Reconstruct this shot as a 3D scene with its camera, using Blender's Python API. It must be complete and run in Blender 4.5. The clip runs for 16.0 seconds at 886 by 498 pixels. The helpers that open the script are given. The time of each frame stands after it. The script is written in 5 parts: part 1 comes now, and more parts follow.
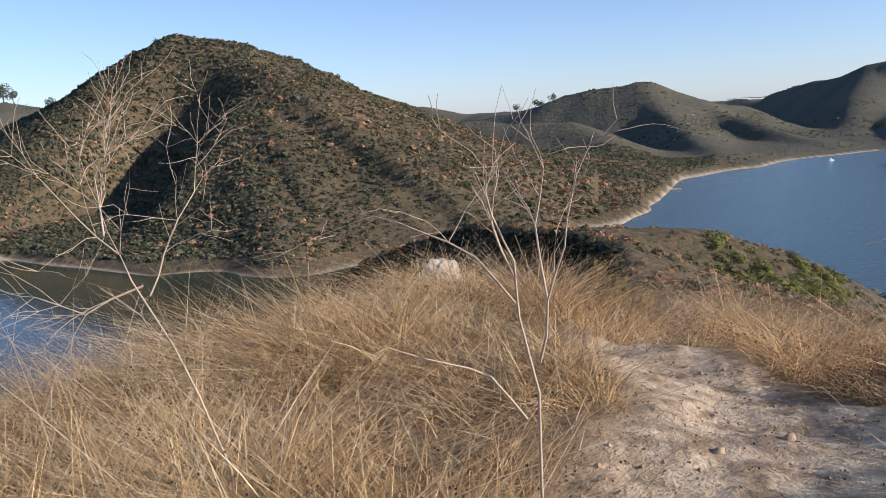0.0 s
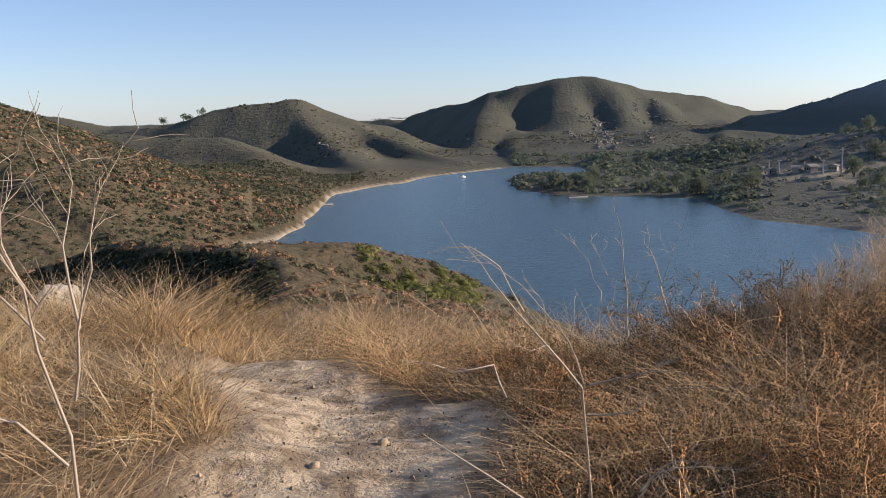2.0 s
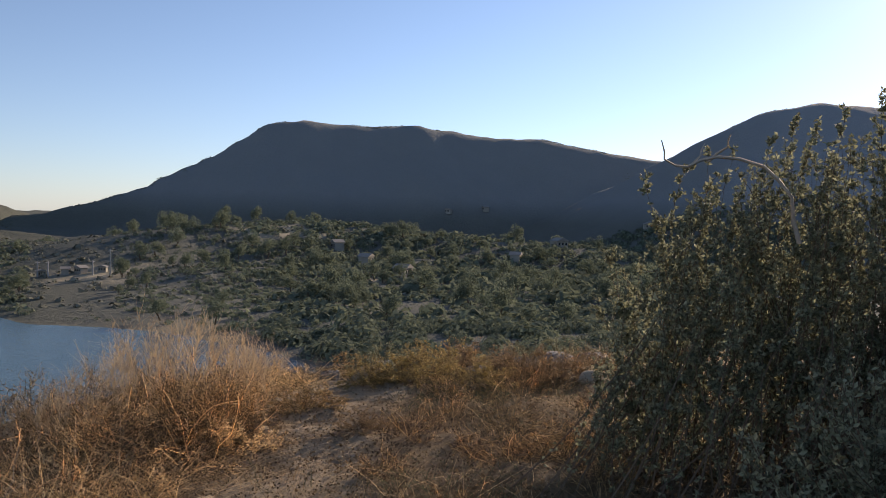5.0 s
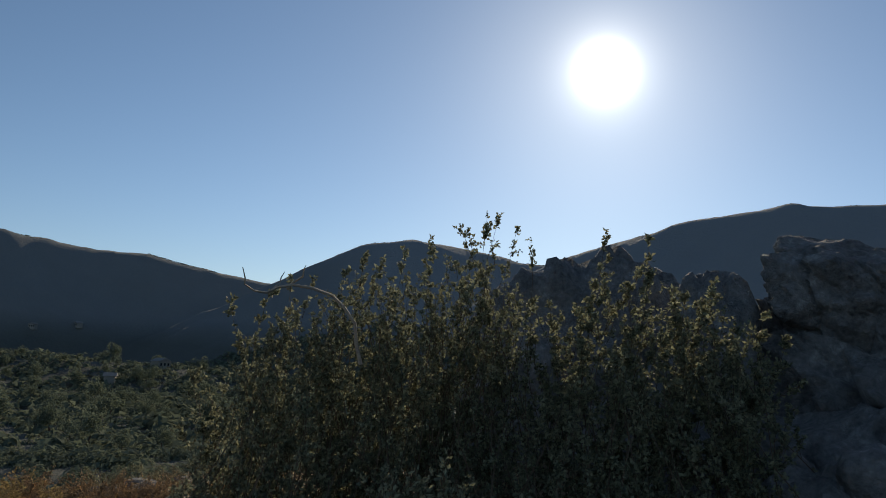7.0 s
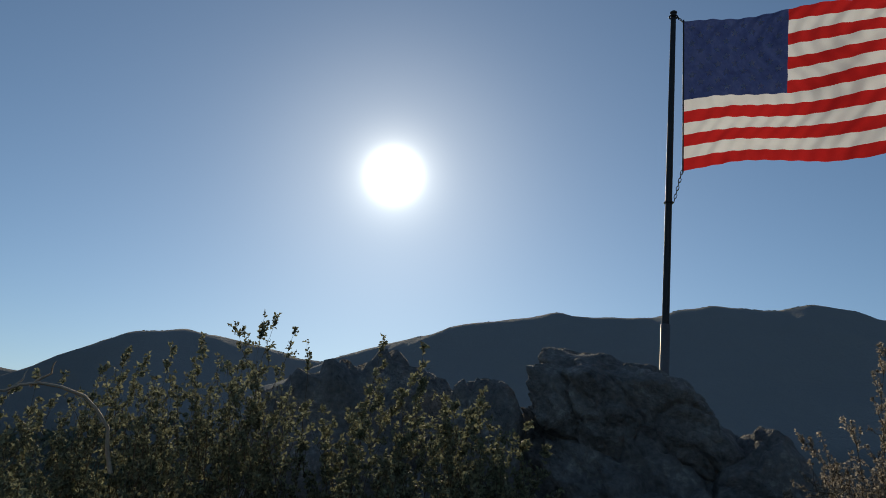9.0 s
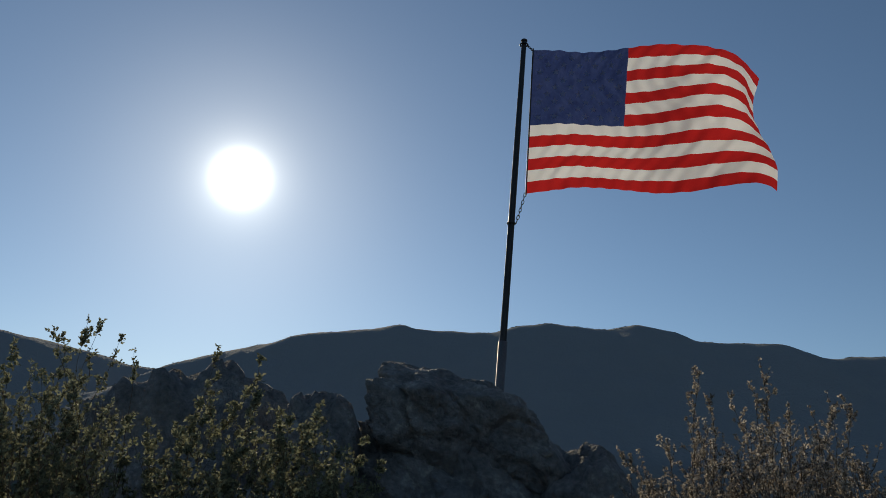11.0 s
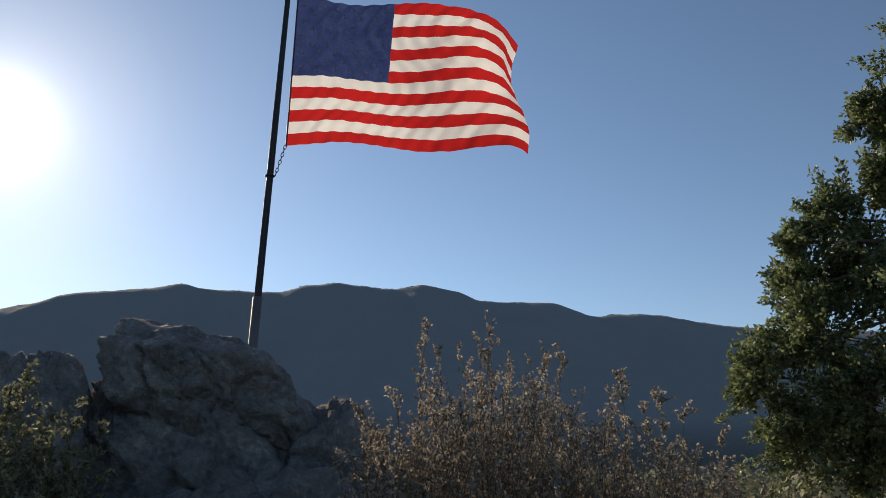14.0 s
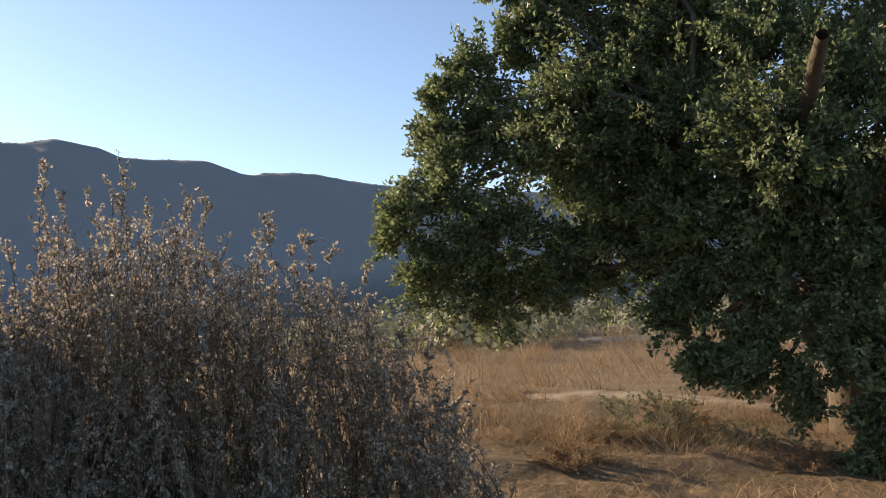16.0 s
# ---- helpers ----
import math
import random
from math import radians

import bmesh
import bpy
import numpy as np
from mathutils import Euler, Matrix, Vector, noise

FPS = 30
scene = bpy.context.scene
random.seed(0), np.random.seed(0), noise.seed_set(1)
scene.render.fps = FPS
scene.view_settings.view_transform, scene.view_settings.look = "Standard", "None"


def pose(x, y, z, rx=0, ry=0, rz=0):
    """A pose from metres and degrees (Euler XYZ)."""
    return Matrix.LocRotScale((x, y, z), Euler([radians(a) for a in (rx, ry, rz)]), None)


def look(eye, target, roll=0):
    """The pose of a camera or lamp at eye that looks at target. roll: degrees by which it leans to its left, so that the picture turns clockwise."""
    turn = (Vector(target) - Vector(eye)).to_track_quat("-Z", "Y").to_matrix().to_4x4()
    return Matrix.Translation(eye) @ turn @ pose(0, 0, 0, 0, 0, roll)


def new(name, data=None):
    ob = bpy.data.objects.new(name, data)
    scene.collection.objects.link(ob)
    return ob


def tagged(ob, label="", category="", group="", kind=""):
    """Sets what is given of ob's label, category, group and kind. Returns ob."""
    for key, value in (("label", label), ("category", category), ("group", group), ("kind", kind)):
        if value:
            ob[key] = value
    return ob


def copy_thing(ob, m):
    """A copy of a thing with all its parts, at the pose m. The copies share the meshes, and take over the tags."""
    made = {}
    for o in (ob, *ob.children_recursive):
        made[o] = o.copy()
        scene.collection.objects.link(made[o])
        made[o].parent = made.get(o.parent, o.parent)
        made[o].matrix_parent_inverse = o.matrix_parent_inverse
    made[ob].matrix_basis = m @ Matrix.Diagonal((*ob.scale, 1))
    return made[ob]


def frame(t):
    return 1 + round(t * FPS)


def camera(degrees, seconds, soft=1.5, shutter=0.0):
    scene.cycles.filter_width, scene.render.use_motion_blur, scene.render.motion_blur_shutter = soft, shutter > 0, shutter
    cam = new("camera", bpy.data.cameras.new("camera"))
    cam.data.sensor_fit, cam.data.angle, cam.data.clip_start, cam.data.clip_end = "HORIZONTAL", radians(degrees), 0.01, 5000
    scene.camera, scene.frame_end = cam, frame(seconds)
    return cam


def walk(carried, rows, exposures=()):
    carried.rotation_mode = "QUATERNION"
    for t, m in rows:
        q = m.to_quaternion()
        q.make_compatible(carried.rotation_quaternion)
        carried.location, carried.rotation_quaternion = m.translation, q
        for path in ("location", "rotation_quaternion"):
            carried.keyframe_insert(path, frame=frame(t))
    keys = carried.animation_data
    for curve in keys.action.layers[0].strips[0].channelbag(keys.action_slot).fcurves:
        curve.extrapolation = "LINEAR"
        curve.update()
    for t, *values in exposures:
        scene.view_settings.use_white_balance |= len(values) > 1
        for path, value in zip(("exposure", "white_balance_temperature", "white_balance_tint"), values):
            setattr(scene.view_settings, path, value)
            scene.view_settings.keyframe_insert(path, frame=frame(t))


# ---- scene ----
cam = camera(57.19, 16.0, soft=0.85)
PATH = [
    (0, pose(0.000, -0.000, 1.596, 80.36, 3.05, 4.23)),
    (0.5, pose(0.069, 0.028, 1.586, 80.21, 3.15, -3.26)),
    (1, pose(0.159, 0.047, 1.590, 80.36, 2.48, -10.10)),
    (1.5, pose(0.250, 0.072, 1.579, 80.47, 1.72, -14.96)),
    (2, pose(0.339, 0.084, 1.567, 80.58, 1.22, -19.63)),
    (2.5, pose(0.397, 0.105, 1.561, 80.56, 0.62, -24.95)),
    (3, pose(0.417, 0.153, 1.560, 81.12, 0.23, -32.94)),
    (3.5, pose(0.445, 0.189, 1.569, 83.02, -0.27, -42.97)),
    (4, pose(0.453, 0.152, 1.585, 84.85, -0.63, -52.32)),
    (4.5, pose(0.495, 0.100, 1.593, 86.14, -0.79, -61.06)),
    (5, pose(0.540, 0.049, 1.595, 87.76, -1.37, -67.81)),
    (5.2, pose(0.557, 0.034, 1.597, 88.55, -1.48, -70.88)),
    (7.5, pose(0.310, -0.099, 1.597, 99.25, -2.43, -99.25)),
    (8, pose(0.310, -0.093, 1.612, 100.97, -2.14, -102.81)),
    (8.5, pose(0.328, -0.095, 1.620, 103.30, -2.71, -107.42)),
    (9, pose(0.339, -0.102, 1.636, 104.79, -3.15, -110.49)),
    (11.5, pose(0.352, -0.132, 1.656, 106.13, -2.40, -124.50)),
    (12, pose(0.351, -0.148, 1.656, 106.10, -1.65, -127.30)),
    (12.5, pose(0.333, -0.153, 1.653, 105.74, -0.87, -129.77)),
    (13, pose(0.328, -0.218, 1.652, 105.45, -0.26, -131.38)),
    (13.5, pose(0.282, -0.303, 1.650, 104.96, -0.27, -132.50)),
    (14, pose(0.263, -0.372, 1.647, 103.74, -0.31, -136.15)),
    (14.5, pose(0.264, -0.388, 1.632, 101.19, 0.54, -141.10)),
    (15, pose(0.304, -0.417, 1.613, 97.36, 1.78, -148.38)),
    (15.5, pose(0.316, -0.455, 1.611, 95.46, 2.48, -153.48)),
    (16, pose(0.315, -0.502, 1.598, 93.20, 3.17, -159.87)),
]
EXPOSURES = [(0.0, 0.63, 6300, 18), (2.5, 0.6, 6900, 18), (3.6, 0.74, 7000, 19), (4.3, 0.58, 7150, 19), (5.2, 0.36, 7300, 18), (7.5, -0.62, 6900, 5), (9.0, -0.68, 6900, 4), (13.0, -0.7, 6900, 5), (13.5, -0.5, 6900, 6), (14.0, -0.05, 7300, 10), (14.5, 0.24, 7400, 12), (16.0, 0.95, 7900, 15)]
walk(cam, PATH, EXPOSURES)

# ---- sky and sun ----
SUN_AZ, SUN_EL = radians(105.7), radians(19.7)
SUN_DIR = Vector((math.sin(SUN_AZ) * math.cos(SUN_EL), math.cos(SUN_AZ) * math.cos(SUN_EL), math.sin(SUN_EL)))
world = bpy.data.worlds.new("sky")
scene.world = world
world.use_nodes = True
wn, wl = world.node_tree.nodes, world.node_tree.links
wn.clear()
sky = wn.new("ShaderNodeTexSky")
sky.sky_type = "NISHITA"
sky.sun_disc = False
sky.sun_elevation, sky.sun_rotation = SUN_EL, SUN_AZ
sky.air_density, sky.dust_density, sky.ozone_density = 1.0, 0.15, 3.0
sky_bg = wn.new("ShaderNodeBackground")
sky_bg.inputs["Strength"].default_value = 0.105
sky_tint = wn.new("ShaderNodeMix")
sky_tint.data_type, sky_tint.blend_type = "RGBA", "MULTIPLY"
sky_tint.inputs["Factor"].default_value = 1.0
sky_tint.inputs["B"].default_value = (0.9, 0.96, 1.05, 1)
wl.new(sky.outputs[0], sky_tint.inputs["A"])
low_tint = wn.new("ShaderNodeMix")
low_tint.data_type, low_tint.blend_type = "RGBA", "MULTIPLY"
low_tint.inputs["B"].default_value = (0.82, 0.92, 1.18, 1)
wl.new(sky_tint.outputs["Result"], low_tint.inputs["A"])
wl.new(low_tint.outputs["Result"], sky_bg.inputs["Color"])
# the glare round the sun itself: a blinding core and a soft halo
coord = wn.new("ShaderNodeTexCoord")
dot = wn.new("ShaderNodeVectorMath")
dot.operation = "DOT_PRODUCT"
wl.new(coord.outputs["Generated"], dot.inputs[0])
dot.inputs[1].default_value = SUN_DIR


def sky_math(op, a, b):
    n = wn.new("ShaderNodeMath")
    n.operation = op
    for k, v in enumerate((a, b)):
        if isinstance(v, (int, float)):
            n.inputs[k].default_value = v
        else:
            wl.new(v, n.inputs[k])
    return n.outputs[0]


facing = sky_math("MAXIMUM", dot.outputs["Value"], 0.0)
core = sky_math("MULTIPLY", sky_math("POWER", facing, 5200.0), 12.0)
mid = sky_math("MULTIPLY", sky_math("POWER", facing, 900.0), 0.9)
halo = sky_math("MULTIPLY", sky_math("POWER", facing, 130.0), 0.3)
wide = sky_math("MULTIPLY", sky_math("POWER", facing, 14.0), 0.02)
# the pale haze that lies along the horizon on a dry day
split = wn.new("ShaderNodeSeparateXYZ")
wl.new(coord.outputs["Generated"], split.inputs[0])
# the clear sky deepens away from the sun
wl.new(sky_math("ADD", sky_math("MULTIPLY", sky_math("POWER", facing, 2.0), 0.026), 0.084), sky_bg.inputs["Strength"])
low = sky_math("POWER", sky_math("SUBTRACT", 1.0, sky_math("MINIMUM", sky_math("ABSOLUTE", split.outputs["Z"], 0.0), 1.0)), 5.0)
wl.new(low, low_tint.inputs["Factor"])
haze = wn.new("ShaderNodeBackground")
haze.inputs["Color"].default_value = (0.62, 0.8, 1.0, 1)
wl.new(sky_math("ADD", sky_math("MULTIPLY", low, 0.115), 0.015), haze.inputs["Strength"])
glare = wn.new("ShaderNodeBackground")
glare.inputs["Color"].default_value = (1.0, 0.97, 0.92, 1)
wl.new(sky_math("ADD", sky_math("ADD", core, mid), sky_math("ADD", halo, wide)), glare.inputs["Strength"])
both = wn.new("ShaderNodeAddShader")
wout = wn.new("ShaderNodeOutputWorld")
wl.new(sky_bg.outputs[0], both.inputs[0])
wl.new(glare.outputs[0], both.inputs[1])
all_sky = wn.new("ShaderNodeAddShader")
wl.new(both.outputs[0], all_sky.inputs[0])
wl.new(haze.outputs[0], all_sky.inputs[1])
wl.new(all_sky.outputs[0], wout.inputs["Surface"])

sun_data = bpy.data.lights.new("sun", "SUN")
sun_data.energy, sun_data.angle, sun_data.color = 4.2, radians(0.53), (1.0, 0.86, 0.68)
sun = new("sun", sun_data)
sun.matrix_world = look(SUN_DIR * 100, (0, 0, 0))


# ---- materials ----
def shade(name, colors, scale=4.0, fine=40.0, rough=0.9, bump=0.3, bump_scale=None, island=0.0, translucent=0.0, metal=0.0, spread=0.5, bump_dist=0.02, spec=0.3):
    """A procedural surface: colours mixed by noise at two scales, a fine relief, a value change from piece to piece."""
    m = bpy.data.materials.new(name)
    m.use_nodes = True
    nt = m.node_tree
    n, l = nt.nodes, nt.links
    bsdf = n["Principled BSDF"]
    bsdf.inputs["Roughness"].default_value = rough
    bsdf.inputs["Metallic"].default_value = metal
    bsdf.inputs["Specular IOR Level"].default_value = spec
    pos = n.new("ShaderNodeTexCoord").outputs["Object"]

    def tex(sc, detail=5.0, r=0.6):
        t = n.new("ShaderNodeTexNoise")
        t.inputs["Scale"].default_value, t.inputs["Detail"].default_value, t.inputs["Roughness"].default_value = sc, detail, r
        l.new(pos, t.inputs["Vector"])
        return t.outputs["Fac"]

    big, small = tex(scale), tex(fine, 3.0)
    mixv = n.new("ShaderNodeMath")
    mixv.operation = "MULTIPLY_ADD"
    l.new(small, mixv.inputs[0])
    mixv.inputs[1].default_value = 0.45
    half = n.new("ShaderNodeMath")
    half.operation = "MULTIPLY"
    l.new(big, half.inputs[0])
    half.inputs[1].default_value = 0.55
    l.new(half.outputs[0], mixv.inputs[2])
    fac = mixv.outputs[0]
    ramp = n.new("ShaderNodeValToRGB")
    els = ramp.color_ramp.elements
    k = len(colors)
    while len(els) < k:
        els.new(0.5)
    for i, c in enumerate(colors):
        els[i].position = 0.5 + spread * 0.5 * (2 * i / max(k - 1, 1) - 1)
        els[i].color = (*c, 1)
    l.new(fac, ramp.inputs[0])
    col = ramp.outputs[0]
    if island:
        geo = n.new("ShaderNodeNewGeometry")
        hsv = n.new("ShaderNodeHueSaturation")
        mp = n.new("ShaderNodeMapRange")
        mp.inputs["To Min"].default_value, mp.inputs["To Max"].default_value = 1 - island, 1 + island
        l.new(geo.outputs["Random Per Island"], mp.inputs["Value"])
        l.new(mp.outputs[0], hsv.inputs["Value"])
        l.new(col, hsv.inputs["Color"])
        col = hsv.outputs[0]
    l.new(col, bsdf.inputs["Base Color"])
    if bump:
        b = n.new("ShaderNodeBump")
        b.inputs["Strength"].default_value, b.inputs["Distance"].default_value = bump, bump_dist
        l.new(tex(bump_scale or fine, 6.0, 0.65), b.inputs["Height"])
        l.new(b.outputs[0], bsdf.inputs["Normal"])
    if translucent:
        tr = n.new("ShaderNodeBsdfTranslucent")
        l.new(col, tr.inputs["Color"])
        ms = n.new("ShaderNodeMixShader")
        ms.inputs[0].default_value = translucent
        l.new(bsdf.outputs[0], ms.inputs[1])
        l.new(tr.outputs[0], ms.inputs[2])
        l.new(ms.outputs[0], n["Material Output"].inputs["Surface"])
    return m


def trail_soil():
    """Near ground: pale dusty trail where the attribute 'trail' is high, straw-littered brown soil elsewhere."""
    m = shade("trail_soil", [(0.1, 0.066, 0.035), (0.2, 0.135, 0.075), (0.34, 0.245, 0.14)], 1.3, 22.0, 0.95, 0.9, 14.0, bump_dist=0.05)
    n, l = m.node_tree.nodes, m.node_tree.links
    bsdf = n["Principled BSDF"]
    old = bsdf.inputs["Base Color"].links[0].from_socket
    at = n.new("ShaderNodeAttribute")
    at.attribute_name = "trail"
    t = n.new("ShaderNodeTexNoise")
    t.inputs["Scale"].default_value, t.inputs["Detail"].default_value = 5.0, 8.0
    l.new(n["Texture Coordinate"].outputs["Object"], t.inputs["Vector"])
    ramp = n.new("ShaderNodeValToRGB")
    ramp.color_ramp.elements[0].position, ramp.color_ramp.elements[0].color = 0.36, (0.27, 0.205, 0.135, 1)
    ramp.color_ramp.elements[1].position, ramp.color_ramp.elements[1].color = 0.58, (0.6, 0.49, 0.345, 1)
    l.new(t.outputs["Fac"], ramp.inputs[0])
    mix = n.new("ShaderNodeMix")
    mix.data_type = "RGBA"
    l.new(at.outputs["Fac"], mix.inputs["Factor"])
    l.new(old, mix.inputs["A"])
    l.new(ramp.outputs[0], mix.inputs["B"])
    l.new(mix.outputs["Result"], bsdf.inputs["Base Color"])
    return m


def hill_cover():
    """Chaparral hillside: olive scrub, brown brush and straw patches, with a pale bare rim at the old waterline."""
    m = shade("hill_cover", [(0.066, 0.064, 0.042), (0.1, 0.086, 0.054), (0.15, 0.118, 0.072), (0.22, 0.165, 0.1)], 0.035, 0.5, 1.0, 1.0, 0.35, spread=0.36, bump_dist=1.2, spec=0.1)
    n, l = m.node_tree.nodes, m.node_tree.links
    bsdf = n["Principled BSDF"]
    old = bsdf.inputs["Base Color"].links[0].from_socket
    at = n.new("ShaderNodeAttribute")
    at.attribute_name = "rim"
    at2 = n.new("ShaderNodeAttribute")
    at2.attribute_name = "dry"
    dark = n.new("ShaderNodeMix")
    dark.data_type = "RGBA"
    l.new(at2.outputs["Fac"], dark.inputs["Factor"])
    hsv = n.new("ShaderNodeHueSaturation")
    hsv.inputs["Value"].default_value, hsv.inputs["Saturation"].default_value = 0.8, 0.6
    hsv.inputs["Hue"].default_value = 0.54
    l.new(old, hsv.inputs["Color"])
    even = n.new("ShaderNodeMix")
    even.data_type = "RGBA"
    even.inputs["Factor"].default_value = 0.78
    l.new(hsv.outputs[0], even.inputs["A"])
    # haze over the far mountains, put into their base colour
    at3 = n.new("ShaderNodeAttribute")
    at3.attribute_name = "haze_lift"
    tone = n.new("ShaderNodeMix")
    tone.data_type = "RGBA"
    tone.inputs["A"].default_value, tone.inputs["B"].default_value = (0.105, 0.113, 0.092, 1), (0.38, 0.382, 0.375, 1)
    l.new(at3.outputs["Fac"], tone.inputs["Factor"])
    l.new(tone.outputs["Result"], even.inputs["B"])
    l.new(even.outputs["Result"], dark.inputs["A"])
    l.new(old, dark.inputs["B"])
    mix = n.new("ShaderNodeMix")
    mix.data_type = "RGBA"
    l.new(at.outputs["Fac"], mix.inputs["Factor"])
    l.new(dark.outputs["Result"], mix.inputs["A"])
    mix.inputs["B"].default_value = (0.56, 0.48, 0.34, 1)
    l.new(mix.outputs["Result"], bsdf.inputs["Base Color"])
    return m


def lake_water():
    m = bpy.data.materials.new("lake_water")
    m.use_nodes = True
    n, l = m.node_tree.nodes, m.node_tree.links
    b = n["Principled BSDF"]
    b.inputs["Roughness"].default_value, b.inputs["IOR"].default_value = 0.22, 1.33
    pos = n.new("ShaderNodeTexCoord").outputs["Object"]
    hs = []
    for sc in (0.9, 0.12):
        t = n.new("ShaderNodeTexNoise")
        t.inputs["Scale"].default_value, t.inputs["Detail"].default_value = sc, 4.0
        l.new(pos, t.inputs["Vector"])
        hs.append(t.outputs["Fac"])
    add = n.new("ShaderNodeMath")
    l.new(hs[0], add.inputs[0])
    l.new(hs[1], add.inputs[1])
    bp = n.new("ShaderNodeBump")
    bp.inputs["Distance"].default_value = 0.3
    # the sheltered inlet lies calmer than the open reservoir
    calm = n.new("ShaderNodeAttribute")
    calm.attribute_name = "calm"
    # the hill's dark green reflection in the inlet is put into the base colour
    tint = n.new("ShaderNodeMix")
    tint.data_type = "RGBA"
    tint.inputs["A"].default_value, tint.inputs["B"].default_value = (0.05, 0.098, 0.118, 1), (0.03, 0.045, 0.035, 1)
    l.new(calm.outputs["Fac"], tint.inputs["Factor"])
    l.new(tint.outputs["Result"], b.inputs["Base Color"])
    for socket, lo, hi in ((bp.inputs["Strength"], 0.8, 0.12), (b.inputs["Roughness"], 0.22, 0.07)):
        mp = n.new("ShaderNodeMapRange")
        mp.inputs["To Min"].default_value, mp.inputs["To Max"].default_value = lo, hi
        l.new(calm.outputs["Fac"], mp.inputs["Value"])
        l.new(mp.outputs[0], socket)
    l.new(add.outputs[0], bp.inputs["Height"])
    l.new(bp.outputs[0], b.inputs["Normal"])
    return m


SOIL, HILL, WATER_MAT = trail_soil(), hill_cover(), lake_water()
STRAW = shade("dry_straw", [(0.32, 0.185, 0.07), (0.5, 0.345, 0.165), (0.74, 0.57, 0.33)], 0.8, 9.0, 0.7, 0, island=0.75, translucent=0.12)
WISP = shade("wispy_straw", [(0.42, 0.3, 0.17), (0.56, 0.42, 0.26), (0.68, 0.55, 0.38)], 0.9, 9.0, 0.7, 0, island=0.3, translucent=0.3)
CLIFF = shade("pale_cliff", [(0.13, 0.12, 0.1), (0.2, 0.185, 0.155), (0.3, 0.28, 0.24)], 0.2, 2.0, 0.95, 0.6, 0.8, island=0.3, bump_dist=0.3)
PALE_STRAW = shade("bleached_straw", [(0.62, 0.46, 0.25), (0.8, 0.66, 0.42), (0.9, 0.8, 0.6)], 0.8, 9.0, 0.6, 0, island=0.35, translucent=0.2)
WEED = shade("rusty_weed", [(0.58, 0.38, 0.19), (0.78, 0.57, 0.32), (0.92, 0.75, 0.49)], 1.1, 12.0, 0.85, 0, island=0.7, translucent=0.48)
SPECK = shade("dark_seed", [(0.06, 0.04, 0.025), (0.2, 0.14, 0.085)], 1.5, 12.0, 0.9, 0, island=0.5, translucent=0.35)
PEBBLE = shade("dusty_pebble", [(0.3, 0.23, 0.15), (0.46, 0.37, 0.26)], 5.0, 40.0, 0.95, 0.3, island=0.25)
DEADWOOD = shade("bleached_dead_stem", [(0.34, 0.27, 0.2), (0.56, 0.48, 0.38)], 6.0, 60.0, 0.8, 0.3, island=0.15)
TWIG = shade("dark_twig", [(0.1, 0.07, 0.045), (0.2, 0.14, 0.09)], 6.0, 60.0, 0.9, 0.3)
BARK = shade("oak_bark", [(0.07, 0.055, 0.04), (0.18, 0.14, 0.1)], 3.0, 30.0, 0.95, 0.9, 18.0)
OAK_LEAF = shade("oak_leaf", [(0.1, 0.135, 0.065), (0.185, 0.23, 0.105), (0.31, 0.345, 0.18)], 0.9, 14.0, 0.42, 0, island=0.6, translucent=0.45, spec=0.5)
SHRUB_LEAF = shade("sage_leaf", [(0.16, 0.165, 0.095), (0.26, 0.262, 0.165), (0.4, 0.385, 0.26)], 1.4, 14.0, 0.65, 0, island=0.55, translucent=0.4)
GREEN_SCRUB = shade("green_brush", [(0.12, 0.14, 0.045), (0.2, 0.215, 0.075), (0.29, 0.29, 0.11)], 0.2, 2.0, 0.9, 0, island=0.35, translucent=0.45, spec=0.1)
SEED = shade("dry_seed_head", [(0.2, 0.165, 0.125), (0.4, 0.345, 0.275), (0.76, 0.71, 0.63)], 1.6, 15.0, 0.8, 0, island=0.6, translucent=0.42)
RUST_SCRUB = shade("rusty_brush", [(0.2, 0.12, 0.075), (0.31, 0.2, 0.12), (0.42, 0.3, 0.19)], 0.1, 1.5, 1.0, 0, island=0.35, translucent=0.25, spec=0.1)
SCRUB = shade("chaparral_foliage", [(0.08, 0.09, 0.056), (0.118, 0.125, 0.078), (0.165, 0.163, 0.102)], 0.06, 1.0, 1.0, 0, island=0.25, translucent=0.45, spec=0.1)
MOUNTAIN_SCRUB = shade("mountain_scrub", [(0.14, 0.145, 0.11), (0.19, 0.193, 0.15), (0.25, 0.248, 0.2)], 0.05, 0.8, 1.0, 0, island=0.25, translucent=0.05, spec=0.1)
SCRUB_FAR = shade("far_chaparral_foliage", [(0.1, 0.105, 0.065), (0.14, 0.138, 0.088), (0.185, 0.172, 0.11)], 0.03, 0.8, 1.0, 0, island=0.3, translucent=0.45, spec=0.1)
TREE_FAR = shade("valley_tree_foliage", [(0.12, 0.15, 0.105), (0.175, 0.205, 0.145), (0.245, 0.265, 0.19)], 0.08, 1.2, 1.0, 0, island=0.25, translucent=0.4, spec=0.1)
RABBIT = shade("golden_brush", [(0.24, 0.175, 0.07), (0.38, 0.285, 0.125), (0.52, 0.41, 0.2)], 1.2, 12.0, 0.85, 0, island=0.4, translucent=0.4)
MEADOW = shade("brown_meadow_grass", [(0.2, 0.13, 0.075), (0.34, 0.235, 0.135), (0.52, 0.38, 0.23)], 0.6, 9.0, 0.85, 0, island=0.6, translucent=0.3)
